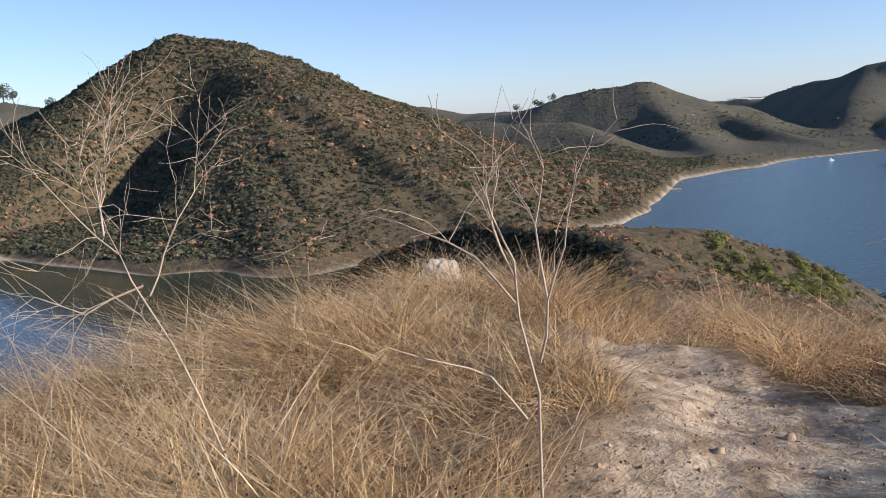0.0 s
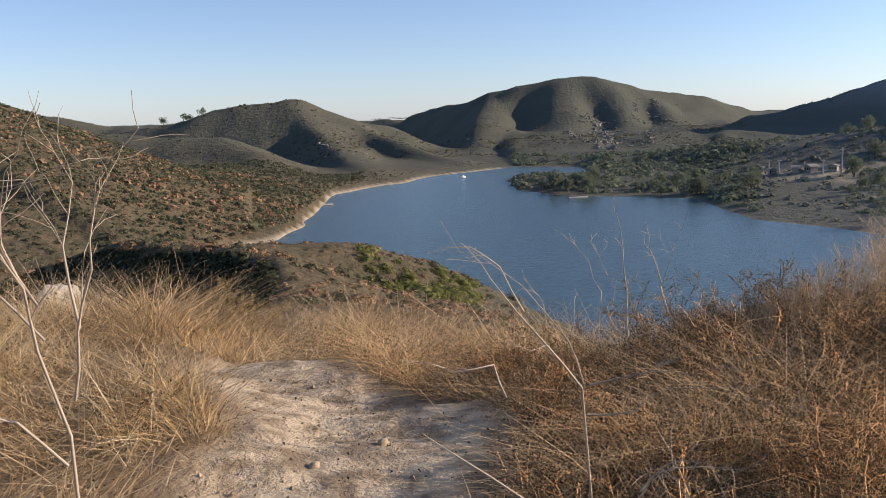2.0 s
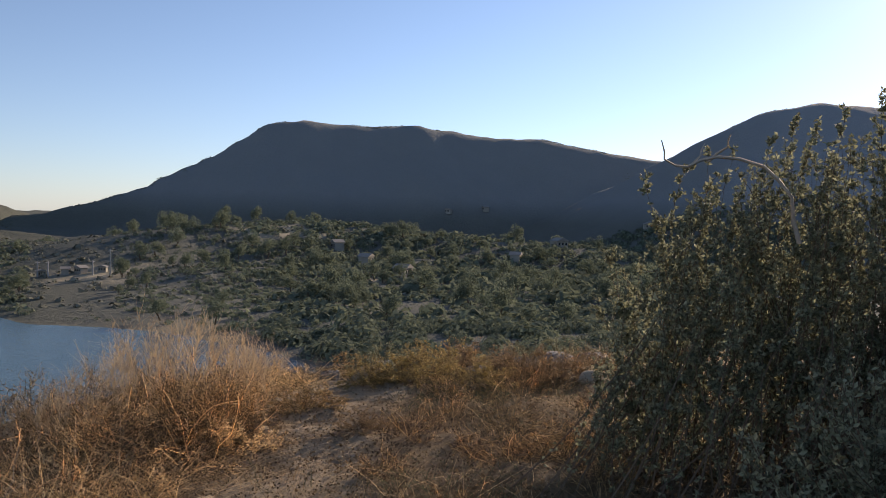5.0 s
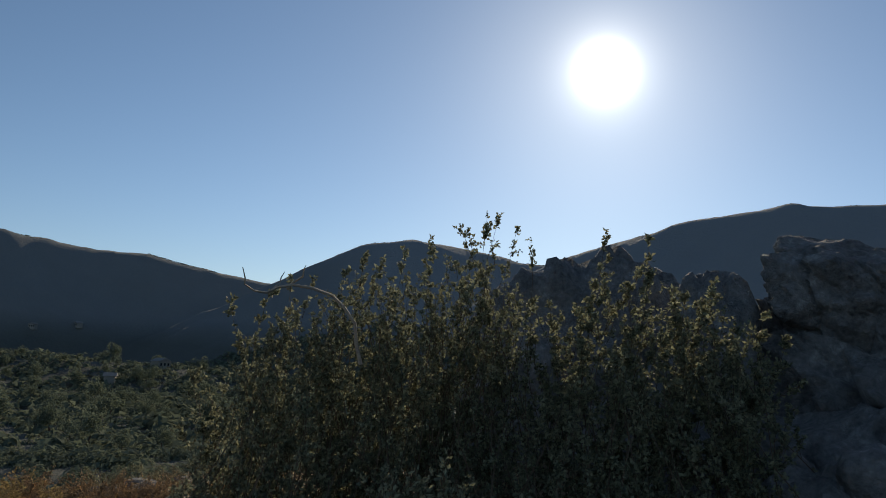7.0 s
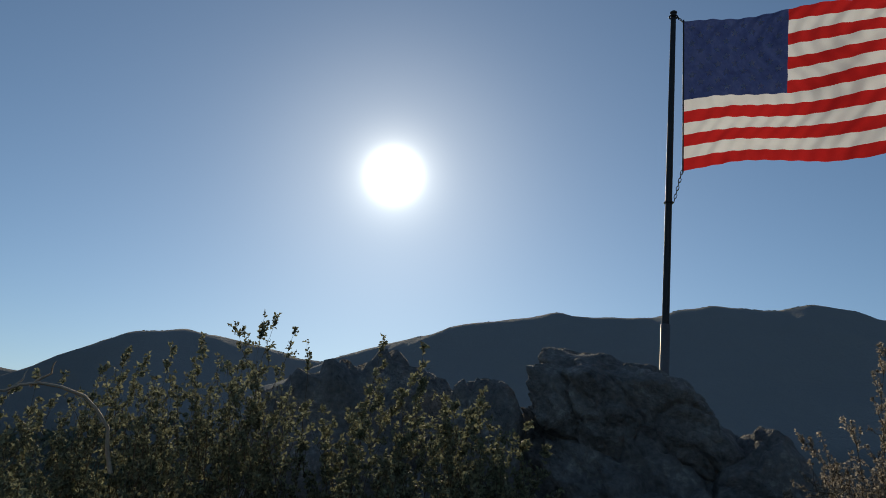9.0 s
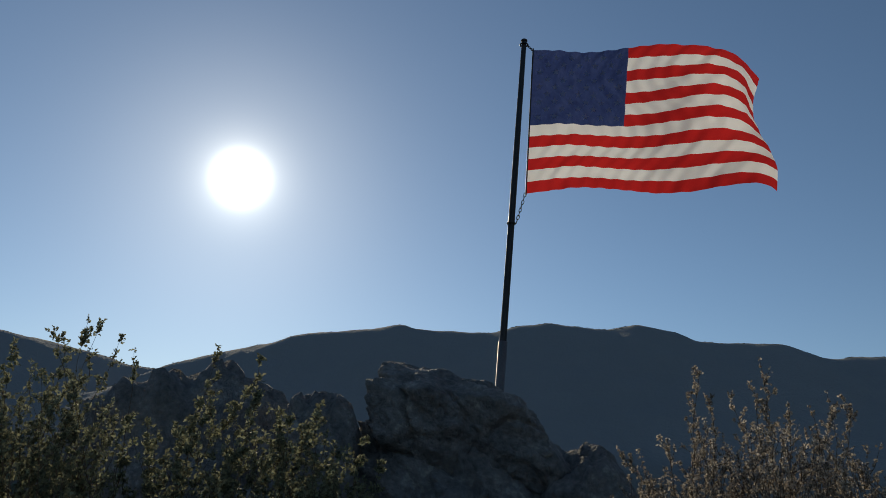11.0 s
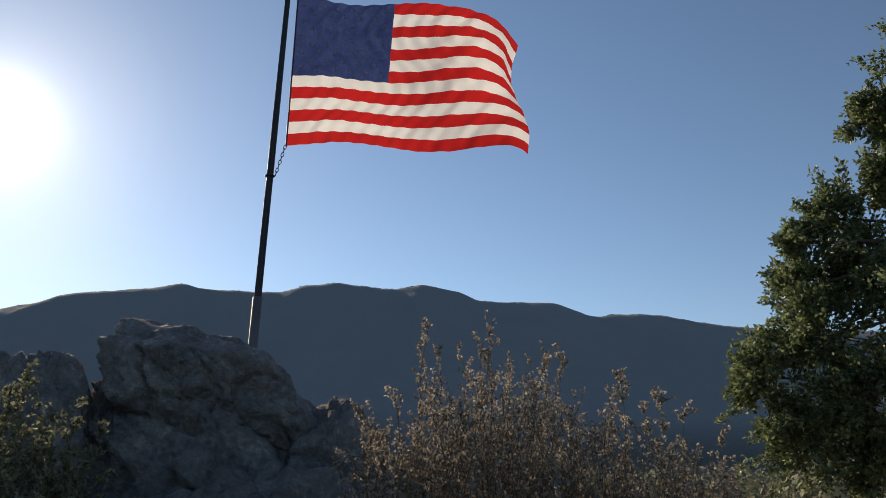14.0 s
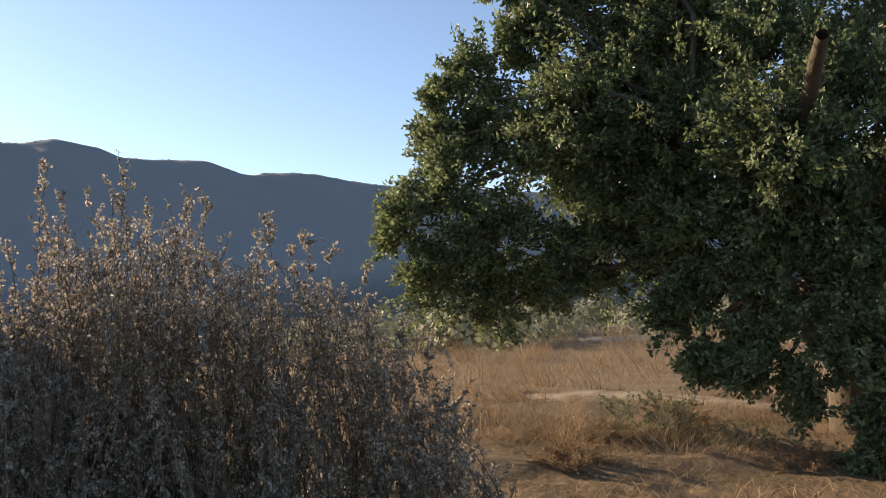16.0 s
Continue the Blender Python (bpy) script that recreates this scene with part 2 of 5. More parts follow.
ROCK = shade("weathered_granite", [(0.09, 0.088, 0.086), (0.2, 0.196, 0.188), (0.3, 0.293, 0.278), (0.54, 0.525, 0.49)], 3.4, 24.0, 0.92, 1.0, 8.0, bump_dist=0.12, spread=0.4)
FAR_ROCK = shade("far_granite", [(0.22, 0.2, 0.17), (0.38, 0.35, 0.3)], 0.1, 1.0, 0.95, 0.5)
PALE_ROCK = shade("pale_granite", [(0.27, 0.25, 0.21), (0.45, 0.42, 0.36), (0.56, 0.53, 0.46)], 2.0, 20.0, 0.9, 0.9, 9.0, bump_dist=0.06)
STEEL = shade("grey_galvanised_steel", [(0.12, 0.125, 0.13), (0.22, 0.225, 0.23)], 3.0, 60.0, 0.55, 0.1, metal=0.6)
DARK_STEEL = shade("dark_steel", [(0.03, 0.03, 0.032), (0.07, 0.07, 0.072)], 6.0, 70.0, 0.5, 0.1, metal=0.7)
RED_CLOTH = shade("red_cloth", [(0.5, 0.018, 0.02), (0.66, 0.03, 0.03)], 5.0, 160.0, 0.8, 0.2, 250.0, translucent=0.5, bump_dist=0.004)
WHITE_CLOTH = shade("white_cloth", [(0.72, 0.73, 0.74), (0.84, 0.85, 0.87)], 5.0, 160.0, 0.8, 0.2, 250.0, translucent=0.6, bump_dist=0.004)
BLUE_CLOTH = shade("navy_cloth", [(0.018, 0.03, 0.12), (0.04, 0.065, 0.2), (0.075, 0.105, 0.25)], 9.0, 40.0, 0.6, 0.8, 34.0, translucent=0.4, bump_dist=0.02, spread=0.5)
STAR_CLOTH = shade("star_thread", [(0.5, 0.54, 0.62), (0.64, 0.67, 0.74)], 5.0, 160.0, 0.8, 0.2, translucent=0.75)
PLASTER = shade("pale_house_wall", [(0.27, 0.25, 0.21), (0.4, 0.37, 0.32)], 0.6, 6.0, 0.9, 0.1)
# foliage coloured near black to stand in for the ravine's shade
RAVINE_SHADE = shade("ravine_shade_foliage", [(0.03, 0.034, 0.02), (0.045, 0.05, 0.028), (0.065, 0.068, 0.036)], 0.2, 2.0, 1.0, 0, island=0.4, translucent=0.1, spec=0.1)
HOLLOW_LEAF = shade("hollow_foliage", [(0.07, 0.078, 0.052), (0.1, 0.108, 0.072), (0.14, 0.142, 0.095)], 0.1, 1.5, 1.0, 0, island=0.25, translucent=0.2, spec=0.1)
ROOF_MAT = shade("faded_roof", [(0.22, 0.2, 0.18), (0.33, 0.31, 0.28)], 0.8, 7.0, 0.9, 0.3)
GLASS_DARK = shade("dark_window_glass", [(0.02, 0.025, 0.03), (0.035, 0.04, 0.045)], 1.0, 3.0, 0.1, 0, spec=0.6)
BOAT_MAT = shade("white_boat_hull", [(0.72, 0.72, 0.7), (0.82, 0.82, 0.8)], 1.0, 8.0, 0.4, 0)
DOCK_MAT = shade("grey_dock_boards", [(0.3, 0.29, 0.27), (0.48, 0.46, 0.43)], 1.0, 9.0, 0.85, 0.2)

# ---- mesh helpers ----


def mesh_np(name, verts, faces, mats, smooth=False, face_mat=None):
    """A mesh from arrays: verts (n, 3), faces (m, k) with one number of corners."""
    me = bpy.data.meshes.new(name)
    verts, faces = np.asarray(verts, np.float32), np.asarray(faces, np.int32)
    k = faces.shape[1]
    me.vertices.add(len(verts))
    me.vertices.foreach_set("co", verts.ravel())
    me.loops.add(faces.size)
    me.loops.foreach_set("vertex_index", faces.ravel())
    me.polygons.add(len(faces))
    me.polygons.foreach_set("loop_start", np.arange(0, faces.size, k, dtype=np.int32))
    me.polygons.foreach_set("loop_total", np.full(len(faces), k, np.int32))
    for m in mats if isinstance(mats, (list, tuple)) else [mats]:
        me.materials.append(m)
    if face_mat is not None:
        me.polygons.foreach_set("material_index", np.asarray(face_mat, np.int32))
    me.polygons.foreach_set("use_smooth", np.full(len(faces), smooth, bool))
    me.update(calc_edges=True)
    me.validate()
    return me


def part_np(name, verts, faces, mats, parent=None, label="", smooth=False):
    ob = new(name, mesh_np(name, verts, faces, mats, smooth))
    if parent:
        ob.parent = parent
    if label:
        tagged(ob, label)
    return ob


def part(name, bm, material, parent=None, label="", smooth=True):
    me = bpy.data.meshes.new(name)
    bm.to_mesh(me)
    bm.free()
    me.materials.append(material)
    for p in me.polygons:
        p.use_smooth = smooth
    ob = new(name, me)
    if parent:
        ob.parent = parent
    if label:
        tagged(ob, label)
    return ob


def thing(name, label, category, at=(0, 0, 0), group="", kind=""):
    e = new(name)
    e.location = at
    e.empty_display_size = 0.2
    return tagged(e, label, category, group, kind)


def tubes(paths, sides=5):
    """Joined tapered tubes; paths: lists of (point, radius)."""
    V, F = [], []
    for path in paths:
        pts = np.array([p for p, _ in path], float)
        rad = np.array([r for _, r in path], float)
        tang = np.gradient(pts, axis=0)
        tang /= np.linalg.norm(tang, axis=1)[:, None] + 1e-9
        ref = np.where(np.abs(tang[:, 2:3]) > 0.9, [[1.0, 0, 0]], [[0, 0, 1.0]])
        a = np.cross(tang, ref)
        a /= np.linalg.norm(a, axis=1)[:, None] + 1e-9
        b = np.cross(tang, a)
        base = len(V)
        for i in range(len(pts)):
            for s in range(sides):
                w = 2 * math.pi * s / sides
                V.append(pts[i] + rad[i] * (math.cos(w) * a[i] + math.sin(w) * b[i]))
        for i in range(len(pts) - 1):
            for s in range(sides):
                s2 = (s + 1) % sides
                F.append((base + i * sides + s, base + i * sides + s2, base + (i + 1) * sides + s2, base + (i + 1) * sides + s))
    return np.array(V), np.array(F)


def polar(az, r, z=0.0):
    """A place by its bearing (degrees, clockwise from +y), distance and height."""
    return np.array((r * math.sin(radians(az)), r * math.cos(radians(az)), z))


# ---- the land ----
EYE = 1.6
WATER = -26.4


def wave_noise(x, y, seed, octaves=4):
    """A cheap smooth noise from rotated sine products, about -1 to 1."""
    rng = np.random.RandomState(seed)
    out, amp, freq, total = 0.0 * x, 1.0, 1.0, 0.0
    for _ in range(octaves):
        for _ in range(3):
            w, p, q = rng.uniform(0, 2 * math.pi), rng.uniform(0, 6.28), rng.uniform(0, 6.28)
            u, v = x * math.cos(w) + y * math.sin(w), -x * math.sin(w) + y * math.cos(w)
            out = out + amp / 1.7 * np.sin(freq * u * 1.0 + p + 1.3 * np.sin(freq * v * 0.7 + q))
        total += amp
        amp *= 0.5
        freq *= 2.03
    return out / total


def ridge(points, slope, width, back=None):
    """A crest line: bearings, heights above the eye in degrees, distances; the land falls from it on both sides."""
    P = np.array([polar(a, d, EYE + d * math.tan(radians(e))) for a, e, d in points])
    return P, slope, width


def ridge_height(x, y, P, slope, width):
    """The height of the land that falls from a crest line, and the distance to that line. slope: one number, or one for each flank."""
    left, right = slope if isinstance(slope, tuple) else (slope, slope)
    best, near = np.full(x.shape, -1e3), np.full(x.shape, 1e3)
    for p, q in zip(P[:-1], P[1:]):
        d = q[:2] - p[:2]
        vx, vy = x - p[0], y - p[1]
        s = np.clip((vx * d[0] + vy * d[1]) / (d @ d), 0, 1)
        dist = np.hypot(vx - s * d[0], vy - s * d[1])
        side = np.clip((d[0] * vy - d[1] * vx) / math.sqrt(d @ d) / (width + 1.0), -1, 1) * 0.5 + 0.5
        k = right + (left - right) * side
        best = np.maximum(best, p[2] + s * (q[2] - p[2]) - k * (np.sqrt(dist ** 2 + width ** 2) - width))
        near = np.minimum(near, dist)
    return best, near


RIDGES = [
    # the big near hill beyond the inlet: skyline, then its spurs
    ridge([(-44, -5.0, 420), (-36, -1.6, 372), (-32.6, 0.1, 350), (-29, 1.6, 334), (-25.7, 3.75, 318), (-23.9, 4.8, 310), (-21.7, 5.45, 300)], (0.6, 0.85), 4),
    ridge([(-21.7, 5.45, 300), (-18.2, 5.12, 294), (-17.4, 5.05, 292), (-14.9, 4.2, 288)], 1.1, 7),
    ridge([(-13.9, 3.8, 285), (-12.7, 3.2, 280), (-9, 0.6, 268), (-6.8, -0.6, 262), (-3.7, -2.2, 250), (-0.6, -3.9, 240), (4, -5.8, 228), (8, -7.1, 215)], (1.05, 0.5), 7),
    ridge([(-21.7, 5.45, 300), (-19.8, 5.35, 294), (-18.4, 4.3, 276), (-17.9, 1.6, 254), (-17.9, -1.0, 232), (-17.2, -4.4, 200), (-16.4, -7.6, 172), (-16.0, -9.4, 156)], (0.4, 0.58), 4),
    ridge([(-10, 1.0, 272), (-8, -1.9, 240), (-5.5, -5.0, 208), (-4, -7.8, 182)], (0.45, 0.28), 14),
    ridge([(-5.5, -1.6, 255), (-2, -4.6, 225), (1, -6.8, 200)], 0.45, 12),
    ridge([(-15, 2.6, 268), (-12.5, 0.7, 255), (-9.5, -1.8, 236), (-7, -3.9, 218), (-5, -6.0, 200)], 0.4, 8),
    # land behind it
    ridge([(-60, 1.0, 700), (-45, 2.2, 680), (-32.4, 1.9, 660), (-29.3, 1.5, 660), (-22, 0.5, 680), (-9, 0.8, 760), (-5.9, 0.4, 760), (-2.4, -0.45, 740), (0.3, -0.5, 700)], 0.32, 20),
    # rounded hill over the far shore with its spurs
    ridge([(-2, -0.9, 600), (0.3, -0.5, 590), (2.6, -0.05, 580), (4.6, 0.55, 575), (6.5, 0.8, 572), (9.3, 1.15, 570), (10.6, 0.6, 575), (12, -0.2, 585), (14.7, -0.5, 600)], 0.5, 16),
    ridge([(12, -0.3, 570), (15.2, -1.4, 520), (18.7, -2.8, 465), (21.6, -3.7, 420)], (0.6, 0.95), 8),
    ridge([(9.3, 0.9, 560), (10.9, -1.0, 500), (13.5, -3.2, 400), (14.9, -4.3, 345)], (0.45, 1.0), 8),
    ridge([(-6.8, -0.5, 430), (0.3, -0.95, 415), (4.2, -1.2, 400), (6.4, -2.3, 375), (8.3, -3.9, 340), (9.8, -4.6, 315)], (0.5, 0.75), 10),
    # the steep mountain at the end of the lake
    ridge([(10, -0.8, 1150), (14.7, -0.4, 1060), (17, -0.1, 980), (19.3, 0.4, 900), (21.7, 0.85, 815), (23.2, 1.4, 770), (25.2, 1.9, 765), (27.6, 2.2, 765), (29.7, 2.25, 770), (31.8, 1.8, 780), (33.7, 1.25, 790), (36.8, 0.7, 820), (39, 0.05, 850), (42, -0.6, 880)], 0.75, 16),
    ridge([(23.2, 1.35, 765), (22.4, -0.4, 680), (22.2, -2.3, 580), (22.4, -3.6, 470)], (0.42, 0.85), 12),
    ridge([(27.6, 2.1, 760), (28.2, 0.2, 690), (28.4, -1.9, 610), (28.9, -3.3, 540)], (0.6, 0.62), 16),
    ridge([(30.8, 1.9, 775), (32.0, -0.2, 690), (32.6, -2.0, 610), (33.4, -3.2, 550)], (0.7, 0.62), 12),
    ridge([(33.7, 1.1, 788), (35.0, -0.6, 700), (35.8, -2.2, 620)], 0.7, 10),
    ridge([(36.8, 0.6, 815), (36, -0.8, 720), (35, -2.4, 620)], 0.5, 8),
    # the long dark mountain behind the valley
    ridge([(38, -1.6, 640), (40.3, -0.5, 650), (42, -0.2, 660), (44.1, 0.35, 670), (46.1, 0.9, 680), (48.3, 1.5, 690), (49.3, 2.2, 700), (50.8, 3.15, 715), (52.1, 3.85, 725), (53.9, 4.95, 735), (55.8, 6.1, 745), (58.1, 6.42, 750), (60.6, 6.2, 755), (63.2, 6.1, 760), (64.6, 6.25, 763), (65.9, 6.4, 765), (67.2, 6.05, 768), (68.6, 5.95, 770), (71.5, 5.6, 775), (74.6, 5.45, 780), (78.1, 4.9, 785), (83.7, 4.1, 790), (90, 3.0, 800)], (0.9, 0.75), 8),
    # low wooded rises on the valley floor
    ridge([(36, -3.4, 420), (39.2, -2.3, 400), (42.4, -2.1, 385), (45.7, -1.8, 375), (49.2, -1.3, 372), (53, -0.8, 388), (57, -0.65, 400), (61, -0.8, 405), (66, -1.3, 400), (72, -1.7, 395), (80, -2.2, 390)], 0.24, 14),
    ridge([(46, -4.6, 290), (52, -3.8, 300), (58, -4.2, 310), (66, -4.4, 320)], 0.2, 16),
    # peak and long ridge under the sun
    ridge([(80, 1.5, 760), (83.6, 3.6, 700), (85.4, 4.6, 680), (86.8, 5.5, 670), (88.3, 6.6, 662), (90, 7.25, 655), (92.6, 7.8, 650), (95.2, 7.45, 650), (97.2, 7.15, 655), (100, 6.6, 660), (104, 6.0, 670), (108, 5.6, 690)], (0.9, 0.5), 8),
    ridge([(98, 4.5, 560), (104, 7.0, 550), (106.6, 7.85, 545), (108.7, 8.5, 540), (111.1, 9.3, 535), (113.5, 9.75, 530), (117.9, 10.5, 525), (118.9, 10.25, 524), (122, 10.3, 522), (124.8, 10.5, 520), (126.7, 10.95, 520), (128.4, 11.2, 520), (130.2, 11.1, 522), (132.7, 10.8, 525), (134.7, 11.05, 528), (136.7, 10.65, 530), (138.6, 10.1, 533), (141.4, 9.85, 537), (143.7, 9.9, 540), (145.1, 9.3, 545), (146.8, 8.85, 552), (150.2, 8.9, 560), (153, 8.5, 568), (156.2, 8.0, 575), (165, 7.0, 590), (180, 5.0, 620)], (0.9, 0.55), 8),
    ridge([(128.4, 10.9, 515), (131, 6.5, 430), (133, 3.0, 350)], 0.5, 8),
    ridge([(143.7, 9.6, 535), (141, 5.5, 450), (140, 2.5, 360)], 0.5, 8),
    ridge([(117.9, 10.3, 520), (114, 6.0, 440), (110, 2.0, 350)], 0.5, 8),
    # the knoll at the foot of our own hill
    ridge([(9.5, -14.2, 46), (9.2, -12.6, 58), (8.2, -9.7, 73), (3.5, -8.5, 83), (-2.8, -7.9, 93), (-6.5, -8.8, 98), (-9.5, -9.9, 102), (-12.5, -11.6, 106)], (1.6, 0.5), 1.5),
    ridge([(5, -8.7, 104), (7.1, -8.5, 112), (11.6, -8.7, 117), (14.9, -9.7, 118), (18.0, -11.2, 116), (19.8, -12.3, 113), (21.2, -13.6, 109)], 0.6, 9),
    ridge([(11, -14.5, 24), (11.5, -14.2, 36), (12.5, -13.8, 52), (15, -13.2, 75), (17.5, -12.6, 98)], 0.42, 8),
]

SHORE_AZ = [-180, -70, -50, -33.6, -30.5, -24.8, -20, -17, -14, -8, 0, 5, 8.2, 10.3, 12, 14.9, 18.7, 21.9, 30, 40, 60, 180]
SHORE_R = [260, 260, 260, 214, 190, 163, 165, 152, 150, 165, 190, 192, 197, 240, 296, 328, 367, 402, 470, 520, 560, 600]
BANK_AZ = [23.6, 24.6, 27.5, 33, 37.3, 38.9, 41.1, 44.4, 50, 60, 75, 95, 180]
BANK_R = [420, 304, 277, 270, 266, 236, 219, 211, 190, 150, 110, 90, 70]
EDGE_AZ = [-180, -120, -75, -45, -30, -14, -6, 2, 8, 14, 20, 30, 40, 50, 60, 75, 90, 105, 130, 150, 180]
EDGE_R = [40, 20, 9, 6.4, 6.0, 7.6, 8.8, 8.2, 6.8, 5.8, 5.6, 6.0, 6.6, 8.0, 9.0, 9.5, 12, 14, 20, 34, 40]


HOLLOW = np.array([polar(-22.5, 264), polar(-25.0, 246), polar(-28.5, 226)])
SADDLE = np.array([polar(10, 6, -0.2), polar(10.5, 10, -1.2), polar(11, 16, -2.75), polar(11, 24, -4.6), polar(11.5, 36, -7.5)])


def near_ground(x, y):
    """Our own hilltop: a small plateau that breaks off towards the lake and rises to the rocks."""
    r, az = np.hypot(x, y), np.degrees(np.arctan2(x, y))
    edge = np.interp(az, EDGE_AZ, EDGE_R)
    drop = 0.5 * 1.2 * np.logaddexp(0, (r - edge) / 1.2)
    z = -drop
    saddle = ridge_height(x, y, SADDLE, 0.5, 2.5)[0]
    z = np.where(r > 4, np.maximum(z, np.minimum(saddle, -0.15)), z)
    z = z + 0.85 * np.exp(-((x - 6.0) ** 2 + (y + 3.0) ** 2) / (2 * 2.6 ** 2))
    z = z + 0.45 * np.exp(-((x - 3.0) ** 2 + (y + 7.0) ** 2) / (2 * 4.0 ** 2))
    z = z + 0.3 * np.exp(-((x - 6.5) ** 2 + (y - 3.0) ** 2) / (2 * 2.2 ** 2))
    return z + (0.035 * wave_noise(x * 1.6, y * 1.6, 5) + 0.012 * wave_noise(x * 9, y * 9, 6, 3)) * np.clip(1.5 - r / 30, 0, 1)


def land(x, y):
    """The height of the ground everywhere, and how far above the old waterline rim it lies."""
    x, y = np.asarray(x, float), np.asarray(y, float)
    r, az = np.hypot(x, y), np.degrees(np.arctan2(x, y))
    wob = 6 * wave_noise(x / 16, y / 16, 21, 3)
    far_shore, bank = np.interp(az, SHORE_AZ, SHORE_R) + wob, np.interp(az, BANK_AZ, BANK_R) + wob
    bed = WATER - 4.0
    a = WATER + np.clip((r - far_shore) * np.where(az < 6, 0.2, 0.08), -4, np.interp(az, [-22, -16, 4, 11], [1.2, 9, 9, 2.5]))
    b = np.where(az > 23.6, WATER + np.clip((r - bank) * 0.07, -4, 3.0) + np.clip((r - bank - 90) * 0.035, 0, 14), bed)
    back_water = np.clip(1 - np.abs(r - 400) / 60, 0, 1) * np.clip((31 - az) / 2, 0, 1)
    b = np.where(back_water > 0, b - 8 * back_water, b)
    z = np.maximum(np.maximum(a, b), bed)
    crest = np.full(x.shape, 1e3)
    for P, slope, width in RIDGES:
        best, dist = ridge_height(x, y, P, slope, width)
        crest = np.minimum(crest, dist)
        k = 1.6 if np.hypot(*P[0][:2]) > 200 else 0.8
        z = np.where(best > z - 12 * k, k * np.logaddexp(z / k, np.clip(best, z - 14 * k, None) / k), z)
    relief = np.clip((z - WATER) / 12, 0, 1) * np.clip((r - 30) / 80, 0, 1)
    size = np.clip(r / 300, 0.3, 2.0)
    z = z + relief * (1.0 * size * wave_noise(x / 26, y / 26, 31, 4) + 0.35 * size * wave_noise(x / 6, y / 6, 33, 3))
    gully = np.abs(wave_noise(x / 38, y / 38, 36, 3)) * 3.2 * np.minimum(size, 1.3) * np.clip((crest - 8 * size) / (30 * size), 0, 1)
    z = z - np.minimum(gully, np.maximum(z - WATER - 1.5, 0) * 0.7) * relief
    spur = np.abs(wave_noise(x / 70, y / 70, 38, 3)) * np.where(az < 38, 19, 15) * np.clip((crest - np.where(az < 38, 15, 45)) / 100, 0, 1) * np.clip((r - 430) / 140, 0, 1) * np.where(az < 38, 0.55, 1.0)
    spur = spur + np.abs(wave_noise(x / 36, y / 36, 39, 2)) * 6 * np.clip((crest - 12) / 45, 0, 1) * np.clip((r - 430) / 140, 0, 1) * (az < 38)
    z = z - np.minimum(spur, np.maximum(z - WATER - 3, 0) * 0.6)
    # the hollow in the big hill's western flank, which lies in the spur's shade
    away = np.full(x.shape, 1e3)
    for p, q in zip(HOLLOW[:-1], HOLLOW[1:]):
        d = q[:2] - p[:2]
        t = np.clip(((x - p[0]) * d[0] + (y - p[1]) * d[1]) / (d @ d), 0, 1)
        away = np.minimum(away, np.hypot(x - p[0] - t * d[0], y - p[1] - t * d[1]))
    z = z - np.minimum(26 * np.exp(-(away / 16) ** 2), np.maximum(z - WATER - 2, 0) * 0.85)
    n = near_ground(x, y)
    return np.maximum(n, bed) if r.max() < 25 else np.where(r < 25, n, 0.9 * np.logaddexp(z / 0.9, np.clip(n, z - 12, None) / 0.9))


def trail_mask(x, y):
    """The bare dusty ground: the trail over the edge, and the worn strip round to the rocks and behind."""
    line = [(0.1, 0.4), (0.75, 2.4), (1.05, 3.3), (1.5, 4.15), (1.2, 4.9), (0.95, 5.4)]
    line2 = [(3.4, 1.9), (4.2, 2.4), (4.9, 2.7), (5.9, 2.9)]
    line3 = [(-2.0, -9.0), (1.0, -9.8), (3.0, -9.9), (7.0, -9.0)]
    out = np.zeros(np.shape(x))
    for pts, w, full in ((line, 0.62, 1.0), (line2, 0.5, 0.4), (line3, 0.4, 0.5)):
        d = np.full(np.shape(x), 99.0)
        for p, q in zip(pts[:-1], pts[1:]):
            p, q = np.array(p), np.array(q)
            e = q - p
            s = np.clip(((x - p[0]) * e[0] + (y - p[1]) * e[1]) / (e @ e), 0, 1)
            d = np.minimum(d, np.hypot(x - p[0] - s * e[0], y - p[1] - s * e[1]))
        d = d + 0.22 * wave_noise(x * 1.7, y * 1.7, 41, 3)
        out = np.maximum(out, full * np.clip((w - d) / 0.35 + 0.5, 0, 1))
    return out


def on_land(az, el, start=60.0):
    """Where a line from the eye at that bearing and slope first meets the land."""
    r = np.geomspace(start, 1500, 1600)
    zs = land(r * math.sin(radians(az)), r * math.cos(radians(az)))
    k = np.argmax(zs > EYE + r * math.tan(radians(el)))
    return polar(az, r[k], zs[k])


def clods(x, y):
    """Footprints, crusts and clods that roughen the bare trail."""
    n = wave_noise(x * 11, y * 11, 81, 3)
    return 0.02 * np.clip(n - 0.15, 0, 1) - 0.012 * np.clip(-n - 0.4, 0, 1) + 0.016 * wave_noise(x * 4, y * 4, 82, 2)


